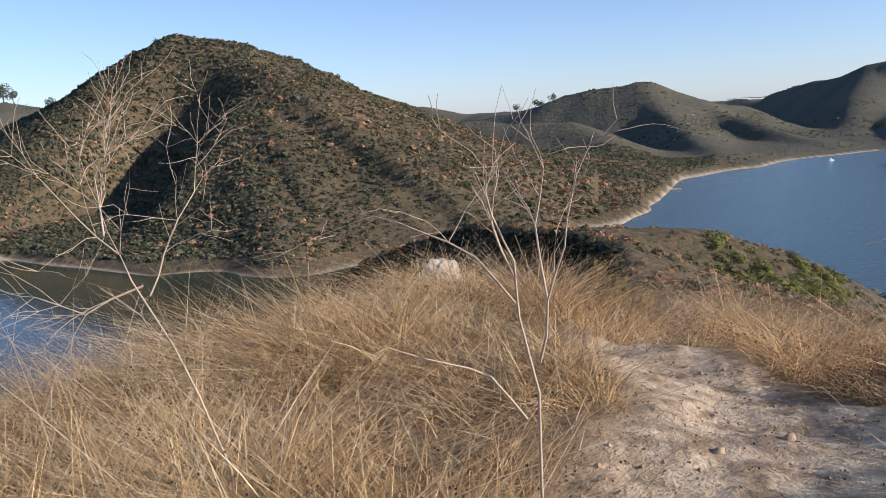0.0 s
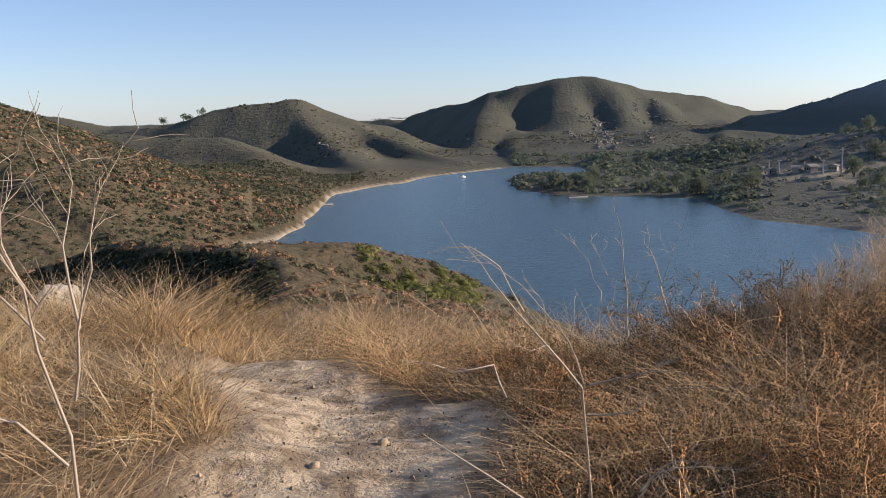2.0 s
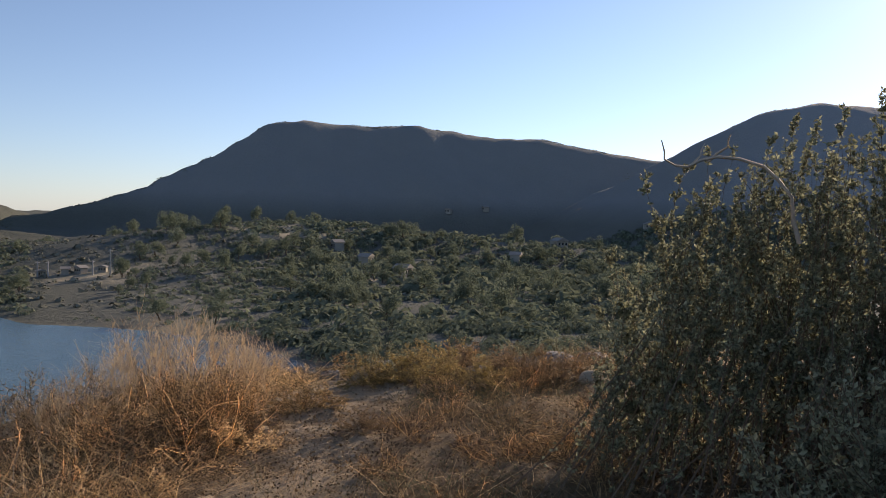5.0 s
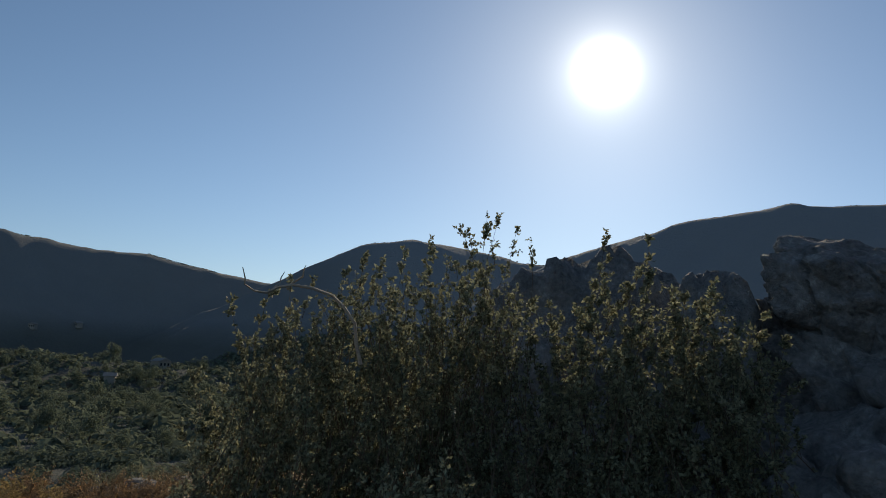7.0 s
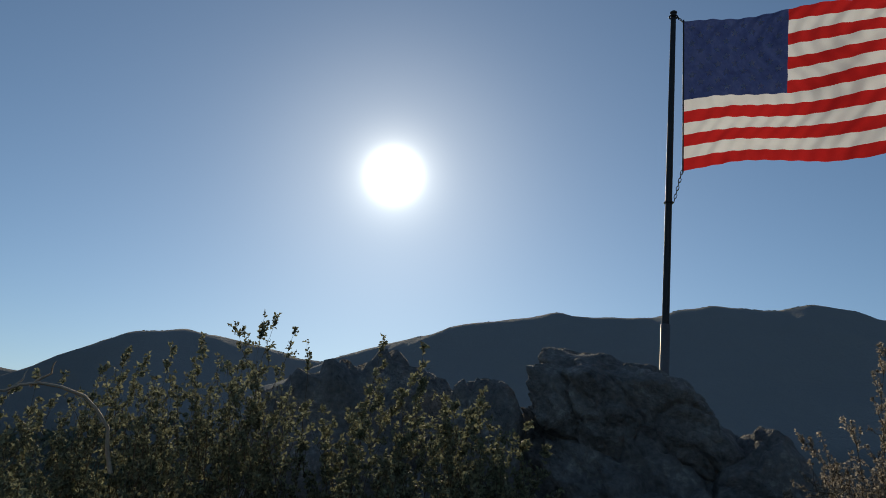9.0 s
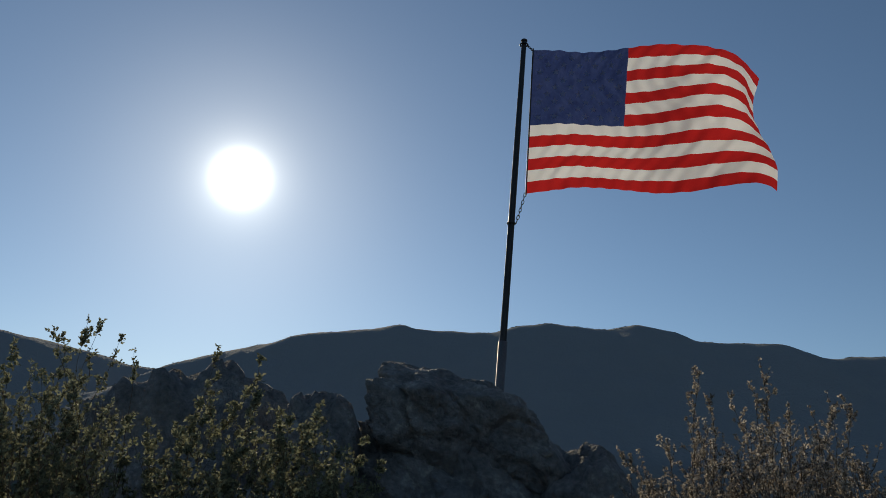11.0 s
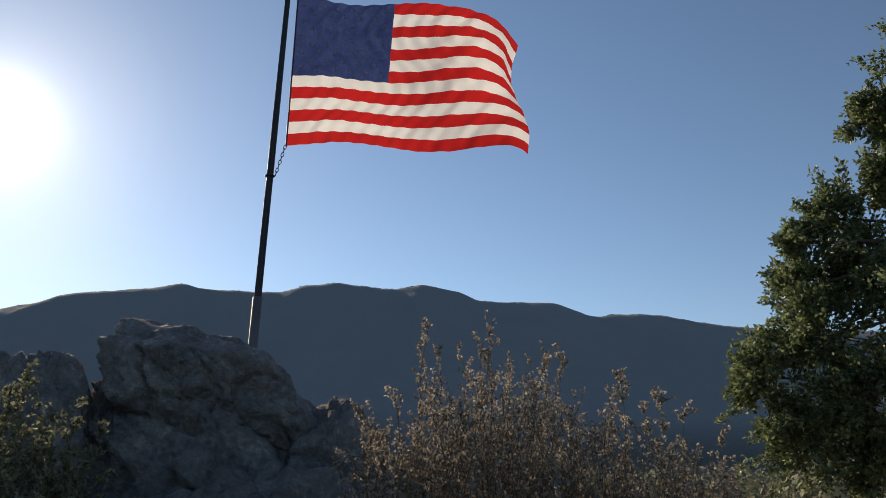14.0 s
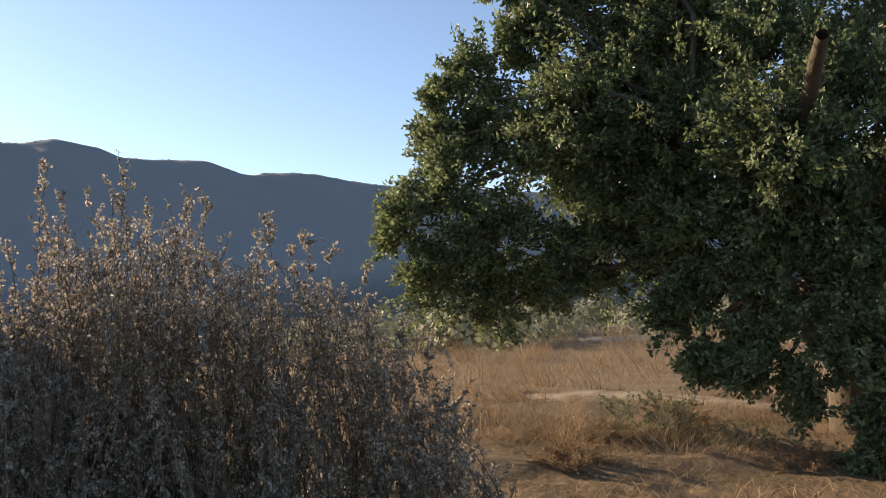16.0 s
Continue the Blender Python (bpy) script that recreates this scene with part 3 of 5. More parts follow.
def build_ground():
    az = np.concatenate([np.arange(-46, 176, 0.4), np.arange(176, 314, 2.0)])
    rr = np.concatenate([[0.004], np.geomspace(0.3, 1.5, 14), np.arange(1.54, 6.5, 0.04), np.geomspace(6.5, 118, 84), np.geomspace(120, 900, 180), np.geomspace(930, 4400, 16)])
    A, Rr = np.meshgrid(np.radians(az), rr)
    x, y = Rr * np.sin(A), Rr * np.cos(A)
    z = land(x, y) + np.where(Rr < 10, clods(x, y), 0.0)
    na, nr = len(az), len(rr)
    V = np.stack([x, y, z], 2).reshape(-1, 3)
    i, j = np.meshgrid(np.arange(nr - 1), np.arange(na), indexing="ij")
    j2 = (j + 1) % na
    F = np.stack([i * na + j, i * na + j2, (i + 1) * na + j2, (i + 1) * na + j], 2).reshape(-1, 4)
    fm = (rr[i.reshape(-1)] > 24).astype(int)
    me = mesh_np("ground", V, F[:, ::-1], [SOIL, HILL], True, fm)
    xs, ys, zs = V[:, 0], V[:, 1], V[:, 2]
    r = np.hypot(xs, ys)
    me.attributes.new("trail", "FLOAT", "POINT").data.foreach_set("value", trail_mask(xs, ys).astype(np.float32))
    rim = np.clip(1.2 - (zs - WATER) / np.maximum(0.3 + 0.28 * wave_noise(xs / 20, ys / 20, 44, 2), 0.12), 0, 1) * np.clip((r - 120) / 60, 0, 1)
    rim = rim * np.where(np.degrees(np.arctan2(xs, ys)) > 23.8, 0.12, 1.0)
    for c_az, c_el, half, lift in ((54.5, -1.2, 9, 0.7), (57.0, -1.15, 11, 0.8), (59.5, -1.3, 8, 0.6), (62.0, -4.6, 9, 0.7), (64.5, -4.2, 12, 0.8), (45.0, -4.3, 16, 0.7), (61, -6.6, 10, 0.4), (52, -7.2, 14, 0.4)):
        c = on_land(c_az, c_el)
        spot = np.clip(1.3 - np.hypot(xs - c[0], ys - c[1]) / half + 0.5 * wave_noise(xs / 7, ys / 7, 47, 3), 0, 1)
        rim = np.maximum(rim, spot * lift)
    me.attributes.new("rim", "FLOAT", "POINT").data.foreach_set("value", rim.astype(np.float32))
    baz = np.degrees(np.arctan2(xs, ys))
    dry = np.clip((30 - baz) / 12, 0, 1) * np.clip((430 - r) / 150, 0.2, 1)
    # how far painted haze greys and lightens the land, by bearing and height
    haze_lift = np.clip((baz - 38) / 15, 0, 0.7) + np.clip((baz - 85) / 20, 0, 0.3)
    haze_lift = haze_lift * np.clip((zs + 8) / 25, 0.25, 1)
    me.attributes.new("haze_lift", "FLOAT", "POINT").data.foreach_set("value", haze_lift.astype(np.float32))
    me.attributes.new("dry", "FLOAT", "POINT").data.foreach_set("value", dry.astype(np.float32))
    return tagged(new("ground", me), "dry hilltop soil, scrub hills and lake shores", "ground", kind="structure")


ground = build_ground()
rr = np.geomspace(30, 4300, 90)
aa = np.radians(np.arange(0, 360, 2.0))
A, Rr = np.meshgrid(aa, rr)
V = np.stack([Rr * np.sin(A), Rr * np.cos(A), np.full(A.shape, WATER)], 2).reshape(-1, 3)
i, j = np.meshgrid(np.arange(89), np.arange(180), indexing="ij")
F = np.stack([i * 180 + j, (i + 1) * 180 + j, (i + 1) * 180 + (j + 1) % 180, i * 180 + (j + 1) % 180], 2).reshape(-1, 4)
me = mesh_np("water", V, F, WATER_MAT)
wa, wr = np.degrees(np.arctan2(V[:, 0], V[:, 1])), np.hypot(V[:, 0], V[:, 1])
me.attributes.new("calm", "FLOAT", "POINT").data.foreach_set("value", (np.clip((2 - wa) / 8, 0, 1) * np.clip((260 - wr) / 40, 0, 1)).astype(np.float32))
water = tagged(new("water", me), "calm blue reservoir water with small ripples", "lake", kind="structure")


# ---- plants, rocks and things ----
UP = np.array((0.0, 0.0, 1.0))


def unit(v):
    return v / (np.linalg.norm(v, axis=-1, keepdims=True) + 1e-9)


def leaf_sheets(centres, dirs, length, width, rng, bend=0.25):
    """Small pointed leaves, four corners each, at centres, growing along dirs."""
    n = len(centres)
    side = unit(np.cross(dirs, rng.normal(size=(n, 3))))
    lift = np.cross(side, dirs)
    L, W = np.asarray(length).reshape(-1, 1), np.asarray(width).reshape(-1, 1)
    a = centres
    b = centres + dirs * L * 0.5 + side * W * 0.5 + lift * L * bend * 0.3
    c = centres + dirs * L - lift * L * bend * 0.3
    d = centres + dirs * L * 0.5 - side * W * 0.5 + lift * L * bend * 0.3
    V = np.stack([a, b, c, d], 1).reshape(-1, 3)
    return V, np.arange(4 * n).reshape(-1, 4)


def blades(bases, height, lean, bow, width, rng, steps=3):
    """Curved grass stalks as tapering strips."""
    n = len(bases)
    w = rng.uniform(0, 2 * math.pi, n)
    side = np.stack([np.cos(w), np.sin(w), 0 * w], 1)
    rows = []
    for k in range(steps + 1):
        s = k / steps
        p = bases + lean * (height * (s + bow * s * s))[:, None] + UP * (height * (s - 0.45 * bow * s * s))[:, None]
        half = (width * (1 - 0.85 * s) * 0.5)[:, None] * side
        rows += [p - half, p + half]
    V = np.stack(rows, 1).reshape(-1, 3)
    base = np.arange(n)[:, None] * (2 * steps + 2)
    F = np.concatenate([base + np.array([[2 * k, 2 * k + 1, 2 * k + 3, 2 * k + 2]]) for k in range(steps)], 0)
    return V, F


def scatter(rng, n, az0, az1, r0, r1, power=1.0):
    az = np.radians(rng.uniform(az0, az1, n))
    r = r0 + (r1 - r0) * rng.uniform(0, 1, n) ** power
    return r * np.sin(az), r * np.cos(az)


def grass_field(name, label, rng, n, az0, az1, r0, r1, h0, h1, mat, wind=(0.35, 0.1), width=0.006, bow=0.9, power=0.8, lay=0.5, patch=None, keep_trail=0.25, clump=0.0, swirl=0.5, specks=0, steps=2):
    x, y = scatter(rng, n, az0, az1, r0, r1, power)
    if clump:
        cx, cy = scatter(rng, max(8, n // 90), az0, az1, r0, r1, power)
        k = rng.randint(0, len(cx), n)
        m = rng.uniform(0, 1, n) < clump
        x, y = np.where(m, cx[k] + rng.normal(0, 0.11, n), x), np.where(m, cy[k] + rng.normal(0, 0.11, n), y)
    ok = (trail_mask(x, y) < rng.uniform(0, 1, n) * keep_trail + 0.05) & (np.hypot(x, y) > r0 * 0.9)
    if patch is not None:
        ok &= patch(x, y) > rng.uniform(0, 1, n)
    x, y = x[ok], y[ok]
    n = len(x)
    z = land(x, y)
    h = rng.uniform(h0, h1, n) * np.clip(0.72 + 0.75 * wave_noise(x * 2.1, y * 2.1, 55, 3), 0.25, 1.3)
    w = rng.uniform(0, 2 * math.pi, n)
    lean = lay * rng.uniform(0.1, 1, n)[:, None] * np.stack([np.cos(w), np.sin(w), 0 * w], 1) + np.array([[wind[0], wind[1], 0]]) * rng.uniform(0.3, 1.2, n)[:, None]
    th = 5.0 * wave_noise(x * 2.3, y * 2.3, 57, 3)
    lean = lean + swirl * np.stack([np.cos(th), np.sin(th), 0 * th], 1)
    if specks:
        k = rng.randint(0, n, specks)
        q = rng.uniform(0.45, 1.0, specks)
        c = np.stack([x, y, z], 1)[k] + lean[k] * (h[k] * (q + 0.5 * q * q))[:, None] + UP * (h[k] * (q - 0.2 * q * q))[:, None]
        SV, SF = leaf_sheets(c, unit(rng.normal(0, 1, (specks, 3))), rng.uniform(0.008, 0.018, specks), rng.uniform(0.008, 0.014, specks), rng)
        tagged(part_np("seed_specks", SV, SF, SPECK), "tiny dark seed heads on the dry weeds", "seeds", kind="stuff")
    V, F = blades(np.stack([x, y, z - 0.02], 1), h, lean, rng.uniform(0.2, bow, n), width * rng.uniform(0.6, 1.5, n), rng, steps)
    return tagged(part_np(name, V, F, mat), label, "dry grass", kind="stuff")


def tufted(x, y):
    """How thickly the matted grass stands: dense tussocks with thinner hollows between them."""
    return np.clip(0.55 + 1.3 * wave_noise(x * 2.1, y * 2.1, 55, 3), 0.16, 1.0)


def bare(x, y):
    """How thickly the weeds stand: gaps of bare soil towards the rocks."""
    az = np.degrees(np.arctan2(x, y))
    return np.clip(1.0 - np.clip((az - 42) / 14, 0, 1) * np.clip(0.75 - 2.2 * wave_noise(x * 1.1, y * 1.1, 91, 2), 0, 0.8), 0, 1)


rng = np.random.RandomState(11)
grass_field("golden_grass", "matted golden dry straw grass on the hilltop", rng, 110000, -62, 17, 1.3, 9.8, 0.2, 0.5, STRAW, (-0.25, 0.05), patch=tufted, width=0.005, lay=2.2, power=0.75, keep_trail=0.3, bow=1.2, swirl=0.35, specks=22000, steps=3)
grass_field("golden_grass", "coarse pale straw stalks fallen over the matted grass", rng, 7000, -62, 17, 1.4, 9.0, 0.3, 0.55, PALE_STRAW, (-0.5, 0.2), steps=3, lay=2.2, width=0.006, bow=0.5, power=0.7, keep_trail=0.4, swirl=0.6)
grass_field("golden_grass", "tall pale grass stalks leaning in the wind", rng, 2400, -60, 18, 1.6, 9, 0.5, 0.85, STRAW, (-0.3, 0.15), lay=0.7, width=0.004, bow=1.4)
grass_field("rusty_weeds", "fine rusty brown weeds beside the trail", rng, 36000, 12, 64, 1.3, 7.0, 0.18, 0.44, WEED, (0.05, 0.0), patch=bare, lay=1.8, power=0.75, keep_trail=0.3, clump=0.55, bow=1.3, specks=24000, swirl=0.4)
grass_field("rusty_weeds", "fine rusty brown weeds below the rocks", rng, 17000, 56, 100, 1.4, 9.0, 0.08, 0.26, WEED, (0.1, 0.05), lay=1.6, patch=bare, keep_trail=0.3, width=0.004, clump=0.7, bow=1.3, specks=36000, swirl=0.3)
grass_field("low_weeds", "low dark brown weeds on the soil below the rocks", rng, 15000, 56, 100, 1.5, 7.0, 0.07, 0.2, SCRUB, (0.1, 0.0), lay=1.8, width=0.005, keep_trail=0.4, clump=0.6, bow=1.0, specks=9000)
grass_field("slope_brush", "brown and golden brush on the slope below the trail", rng, 18000, -4, 27, 6.2, 26, 0.3, 0.62, MEADOW, (0.1, 0.0), lay=1.0, width=0.009, keep_trail=0.2, clump=0.7, bow=1.0)
grass_field("slope_brush", "rusty dry brush on the slope below the trail", rng, 11000, 2, 30, 6.2, 24, 0.25, 0.55, WEED, (0.1, 0.0), lay=1.0, width=0.009, keep_trail=0.2, clump=0.7, bow=1.0)
grass_field("golden_grass", "straw grass tufts among the weeds", rng, 10000, 18, 58, 1.8, 9.5, 0.15, 0.42, STRAW, (0.2, 0.0), lay=1.0, width=0.0045, clump=0.7, bow=1.4)
grass_field("golden_grass", "short straw tufts on the stony ground", rng, 4200, 56, 98, 2.2, 9.5, 0.08, 0.24, STRAW, (0.1, 0.0), lay=1.2, width=0.004, clump=0.8, bow=1.4)
grass_field("straw_litter", "bits of straw and tiny weeds scattered on the trail", rng, 6500, -2, 60, 1.6, 6.5, 0.02, 0.07, MEADOW, (0.0, 0.0), lay=2.0, width=0.0035, keep_trail=1.6, bow=0.6, clump=0.5, specks=5000)
grass_field("rusty_weeds", "sparse short weeds with dark seed heads on the worn soil", rng, 12000, 30, 68, 2.0, 5.8, 0.05, 0.2, MEADOW, (0.05, 0.0), lay=1.8, width=0.0035, keep_trail=1.2, bow=1.2, clump=0.35, specks=24000)
grass_field("straw_litter", "broken straw lying on the bare soil", rng, 15000, 12, 98, 1.6, 9.5, 0.05, 0.16, STRAW, (0.0, 0.0), lay=3.0, width=0.003, keep_trail=0.6, bow=0.3)


def wisps(name, label, rng, n, az0, az1, r0, r1, h0, h1, hairs, mat):
    """Tall fine stalks whose upper halves fray into curly hair-thin branchlets, tallest amid the stand."""
    x, y = scatter(rng, n, az0, az1, r0, r1, 0.9)
    mid = 1 - np.abs(np.degrees(np.arctan2(x, y)) - (az0 + az1) / 2) / (az1 - az0) * 1.3
    h = rng.uniform(h0, h1, n) * mid
    w = rng.uniform(0, 2 * math.pi, n)
    lean = 0.3 * rng.uniform(0, 1, n)[:, None] * np.stack([np.cos(w), np.sin(w), 0 * w], 1) + np.array([[0.12, -0.06, 0]])
    bow = rng.uniform(0.1, 0.5, n)
    base = np.stack([x, y, land(x, y) - 0.02], 1)
    V, F = blades(base, h, lean, bow, np.full(n, 0.004), rng, 4)
    k = np.repeat(np.arange(n), hairs)
    q = rng.uniform(0.55, 1.0, len(k))
    c = base[k] + lean[k] * (h[k] * (q + bow[k] * q * q))[:, None] + UP * (h[k] * (q - 0.45 * bow[k] * q * q))[:, None]
    d = rng.normal(0, 0.55, (len(k), 3)) * np.array([[1, 1, 0.4]])
    HV, HF = blades(c, rng.uniform(0.05, 0.15, len(k)), d, rng.uniform(-0.6, 1.8, len(k)), np.full(len(k), 0.0034), rng, 3)
    return tagged(part_np(name, np.concatenate([V, HV]), np.concatenate([F, HF + len(V)]), mat), label, "dry grass", kind="stuff")


wisps("pale_grass", "tall frayed wispy dry grass at the edge of the drop", rng, 250, 42, 59, 5.5, 7.2, 0.55, 0.98, 26, WISP)
grass_field("straw_meadow", "straw meadow beside the path behind the rocks", rng, 40000, 138, 196, 3.5, 11, 0.06, 0.24, MEADOW, (0.2, 0.1), lay=1.0, keep_trail=0.3, clump=0.5, bow=1.4)
grass_field("straw_meadow", "brown standing grass beyond the path", rng, 22000, 140, 200, 10.6, 30, 0.25, 0.8, MEADOW, (0.1, 0.1), lay=0.9, width=0.007, keep_trail=0.3, swirl=0.4, clump=0.5)


def boulder(name, mat, size, seed, parent=None, label="", rough=0.22, box=2.0, detail=4, shear=0.0, slant=0.0, facets=14, broken=0.1):
    """A weathered stone: a rounded block broken by facets, strata and cracks."""
    bm = bmesh.new()
    bmesh.ops.create_icosphere(bm, subdivisions=detail, radius=1.0)
    off = Vector((seed * 7.3, seed * 3.1, seed * 1.7))
    r = random.Random(seed)
    planes = [(Vector((r.uniform(-1, 1), r.uniform(-1, 1), r.uniform(-0.4, 1))).normalized(), r.uniform(0.7, 0.98)) for _ in range(facets)]
    for v in bm.verts:
        p = v.co.copy()
        p /= (abs(p.x) ** box + abs(p.y) ** box + abs(p.z) ** box) ** (1 / box)
        for nrm, d in planes:
            over = p.dot(nrm) - d
            if over > 0:
                p -= nrm * over * 0.85
        rel = Vector((p.x * size[0], p.y * size[1], p.z * size[2]))
        big = noise.fractal(rel * 1.6 + off, 0.9, 2.0, 3)
        mid = noise.fractal(rel * 5 + off, 0.8, 2.0, 5)
        layer = noise.noise(Vector((rel.x * 1.2, rel.y * 1.2, rel.z * 9)) + off)
        crack = abs(noise.noise(rel * 2.6 + off * 2))
        push = rough * big + 0.1 * mid + 0.05 * layer - (0.1 * (1 - crack / 0.08) if crack < 0.08 else 0)
        near, spots = noise.voronoi(rel * 3.4 + off + Vector((mid, big, -mid)) * 0.3)
        push += broken * (noise.cell(spots[0] * 5.1) - 0.5) * min(1.0, (near[1] - near[0]) * 6) - 0.05 * max(0, 1 - (near[1] - near[0]) * 9)
        q = rel * (1 + max(-0.22, min(push, 0.1)))
        q.z += slant * q.x
        q.x += shear * q.z
        v.co = q
    return part(name, bm, mat, parent, label)


def set_down(ob, place, turn=0.0):
    ob.location, ob.rotation_euler = place, (0, 0, radians(turn))
    return ob


# the outcrop that carries the flagpole
outcrop = thing("rock_outcrop", "grey weathered granite outcrop of stacked boulders", "rock")


def out_rock(az, d, z, size, seed, box=2.4, shear=0.0, slant=0.0, detail=5, facets=14):
    b = boulder("boulder", ROCK, size, seed, outcrop, "", 0.1, box, detail, shear, slant, facets, 0.12 if size[0] > 0.8 else 0.05)
    return set_down(b, polar(az, d, z), -az)


out_rock(121.6, 6.2, 2.06, (0.6, 0.5, 0.36), 3, 6.0, -0.13, -0.3, 6, 3)
out_rock(124.6, 6.3, 1.2, (1.3, 0.85, 0.82), 5, 3.4, 0.0, -0.28, 6)
out_rock(126.3, 6.3, 1.83, (0.4, 0.5, 0.22), 6, 3.0, 0.0, -0.35, 5, 4)
out_rock(130.0, 6.15, 1.5, (0.42, 0.45, 0.46), 8, 2.8, 0.0, -0.2, 5)
out_rock(132.2, 5.9, 1.05, (0.5, 0.5, 0.56), 9, 2.6, 0.0, -0.2, 5)
out_rock(119.5, 5.8, 0.8, (0.8, 0.6, 0.8), 12, 2.6)
out_rock(126.2, 5.5, 0.7, (0.85, 0.5, 0.8), 13, 2.4)
out_rock(105.4, 7.0, 1.25, (0.8, 0.6, 1.14), 47, 3.0, facets=0)
out_rock(101.4, 7.15, 1.08, (0.62, 0.5, 1.12), 52, 3.0, facets=0)
out_rock(112.7, 6.1, 1.42, (0.27, 0.35, 0.74), 41, 4.0, 0.0, -0.15, 5, 1)
out_rock(113.5, 4.9, 0.75, (0.5, 0.4, 0.5), 21, 2.2)
out_rock(118.6, 4.6, 0.7, (0.42, 0.35, 0.5), 22, 2.2)
out_rock(124.0, 4.7, 0.72, (0.5, 0.4, 0.6), 24, 2.6)
out_rock(128.4, 4.7, 0.72, (0.36, 0.35, 0.5), 25, 2.6, facets=8)
out_rock(131.8, 4.9, 0.6, (0.32, 0.35, 0.5), 26, 2.6, facets=8)
out_rock(134.6, 4.5, 0.4, (0.36, 0.3, 0.4), 28, 2.6, facets=8)
out_rock(110.0, 6.0, 0.9, (0.6, 0.5, 0.8), 27, 2.4)

pale = boulder("boulder", PALE_ROCK, (0.45, 0.42, 0.46), 31, None, "", 0.14, 2.5, 5, broken=0.04)
set_down(pale, (-1.25, 13.8, -1.38), 20)
tagged(pale, "pale granite boulder standing in the dry grass", "rock")
for k, (px, py, s) in enumerate([(0.95, 3.72, 0.03), (1.34, 3.91, 0.028), (4.67, 2.88, 0.06), (5.57, 3.78, 0.07), (7.0, 1.77, 0.1), (7.6, 2.3, 0.1), (8.1, 1.2, 0.1), (6.3, 1.2, 0.1), (4.2, 3.3, 0.08), (2.4, 4.5, 0.06), (6.1, 2.9, 0.12), (3.6, 2.5, 0.07)]):
    st = boulder("stone", PEBBLE, (s * 1.3, s, s * 0.75), 40 + k, None, "", 0.2, 2.6, 3)
    set_down(st, (px, py, float(land(np.array([px]), np.array([py]))[0]) + s * 0.25), k * 47)
    tagged(st, "small weathered stone lying on the dusty ground", "stone", "stones on the hilltop")

for k, (a, d, sz) in enumerate([(65.0, 9.0, 0.24), (66.2, 9.2, 0.16), (74.5, 7.7, 0.17), (76.8, 7.9, 0.2), (79.0, 8.3, 0.18), (71.5, 7.0, 0.1), (62.0, 7.2, 0.09)]):
    px, py, _ = polar(a, d)
    st = boulder("boulder", ROCK, (sz * 1.4, sz, sz * 0.6), 60 + k, None, "", 0.22, 3.4, 4)
    set_down(st, (px, py, float(land(np.array([px]), np.array([py]))[0]) + sz * 0.3), k * 61)
    tagged(st, "grey granite boulder among low dry tufts", "rock", "boulders on the hilltop")

# pebbles and clods of the trail
rng = np.random.RandomState(21)
x, y = scatter(rng, 30000, -5, 100, 1.5, 9, 0.8)
ok = trail_mask(x, y) > 0.3
x, y = x[ok], y[ok]
z, n = land(x, y), int(ok.sum())
s = rng.gamma(1.4, 0.0032, n)[:, None] + 0.002
octa = np.array([(1, 0, 0), (-1, 0, 0), (0, 1, 0), (0, -1, 0), (0, 0, 0.55), (0, 0, -0.55)], float)
tri = np.array([(0, 2, 4), (2, 1, 4), (1, 3, 4), (3, 0, 4), (2, 0, 5), (1, 2, 5), (3, 1, 5), (0, 3, 5)])
V = (np.stack([x, y, z], 1)[:, None] + octa[None] * s[:, None] * rng.uniform(0.45, 1.55, (n, 6, 1))).reshape(-1, 3)
F = (np.arange(n)[:, None, None] * 6 + tri[None]).reshape(-1, 3)
tagged(part_np("pebbles", V, F, PEBBLE), "loose pebbles and clods on the trail", "pebbles", kind="stuff")


def bent_path(p, d, length, steps, r0, r1, rng, wobble=0.25, rise=0.0):
    out = [(np.array(p, float), r0)]
    p, d = np.array(p, float), unit(np.array(d, float))
    for k in range(1, steps + 1):
        d = unit(d + rng.normal(0, wobble, 3) / math.sqrt(steps) + np.array((0, 0, rise / steps)))
        p = p + d * length / steps
        out.append((p.copy(), r0 + (r1 - r0) * k / steps))
    return out


def twiggy(path, rng, depth, count, length, spread=0.7, rise=0.15):
    """Side twigs that leave a stem, and their own twigs in turn."""
    out = []
    n = len(path)
    for _ in range(count):
        k = rng.randint(max(1, n // 3), n)
        p, r = path[k]
        d = unit(path[k][0] - path[k - 1][0]) + rng.normal(0, spread, 3) * np.array((1, 1, 0.6)) + np.array((0, 0, rise))
        b = bent_path(p, d, length * rng.uniform(0.5, 1.2), 4, max(r * 0.6, 0.0012), 0.0008, rng, 0.35, 0.1)
        out.append(b)
        if depth > 1:
            out += twiggy(b, rng, depth - 1, max(2, count // 2), length * 0.5, spread, rise * 0.6)
    return out


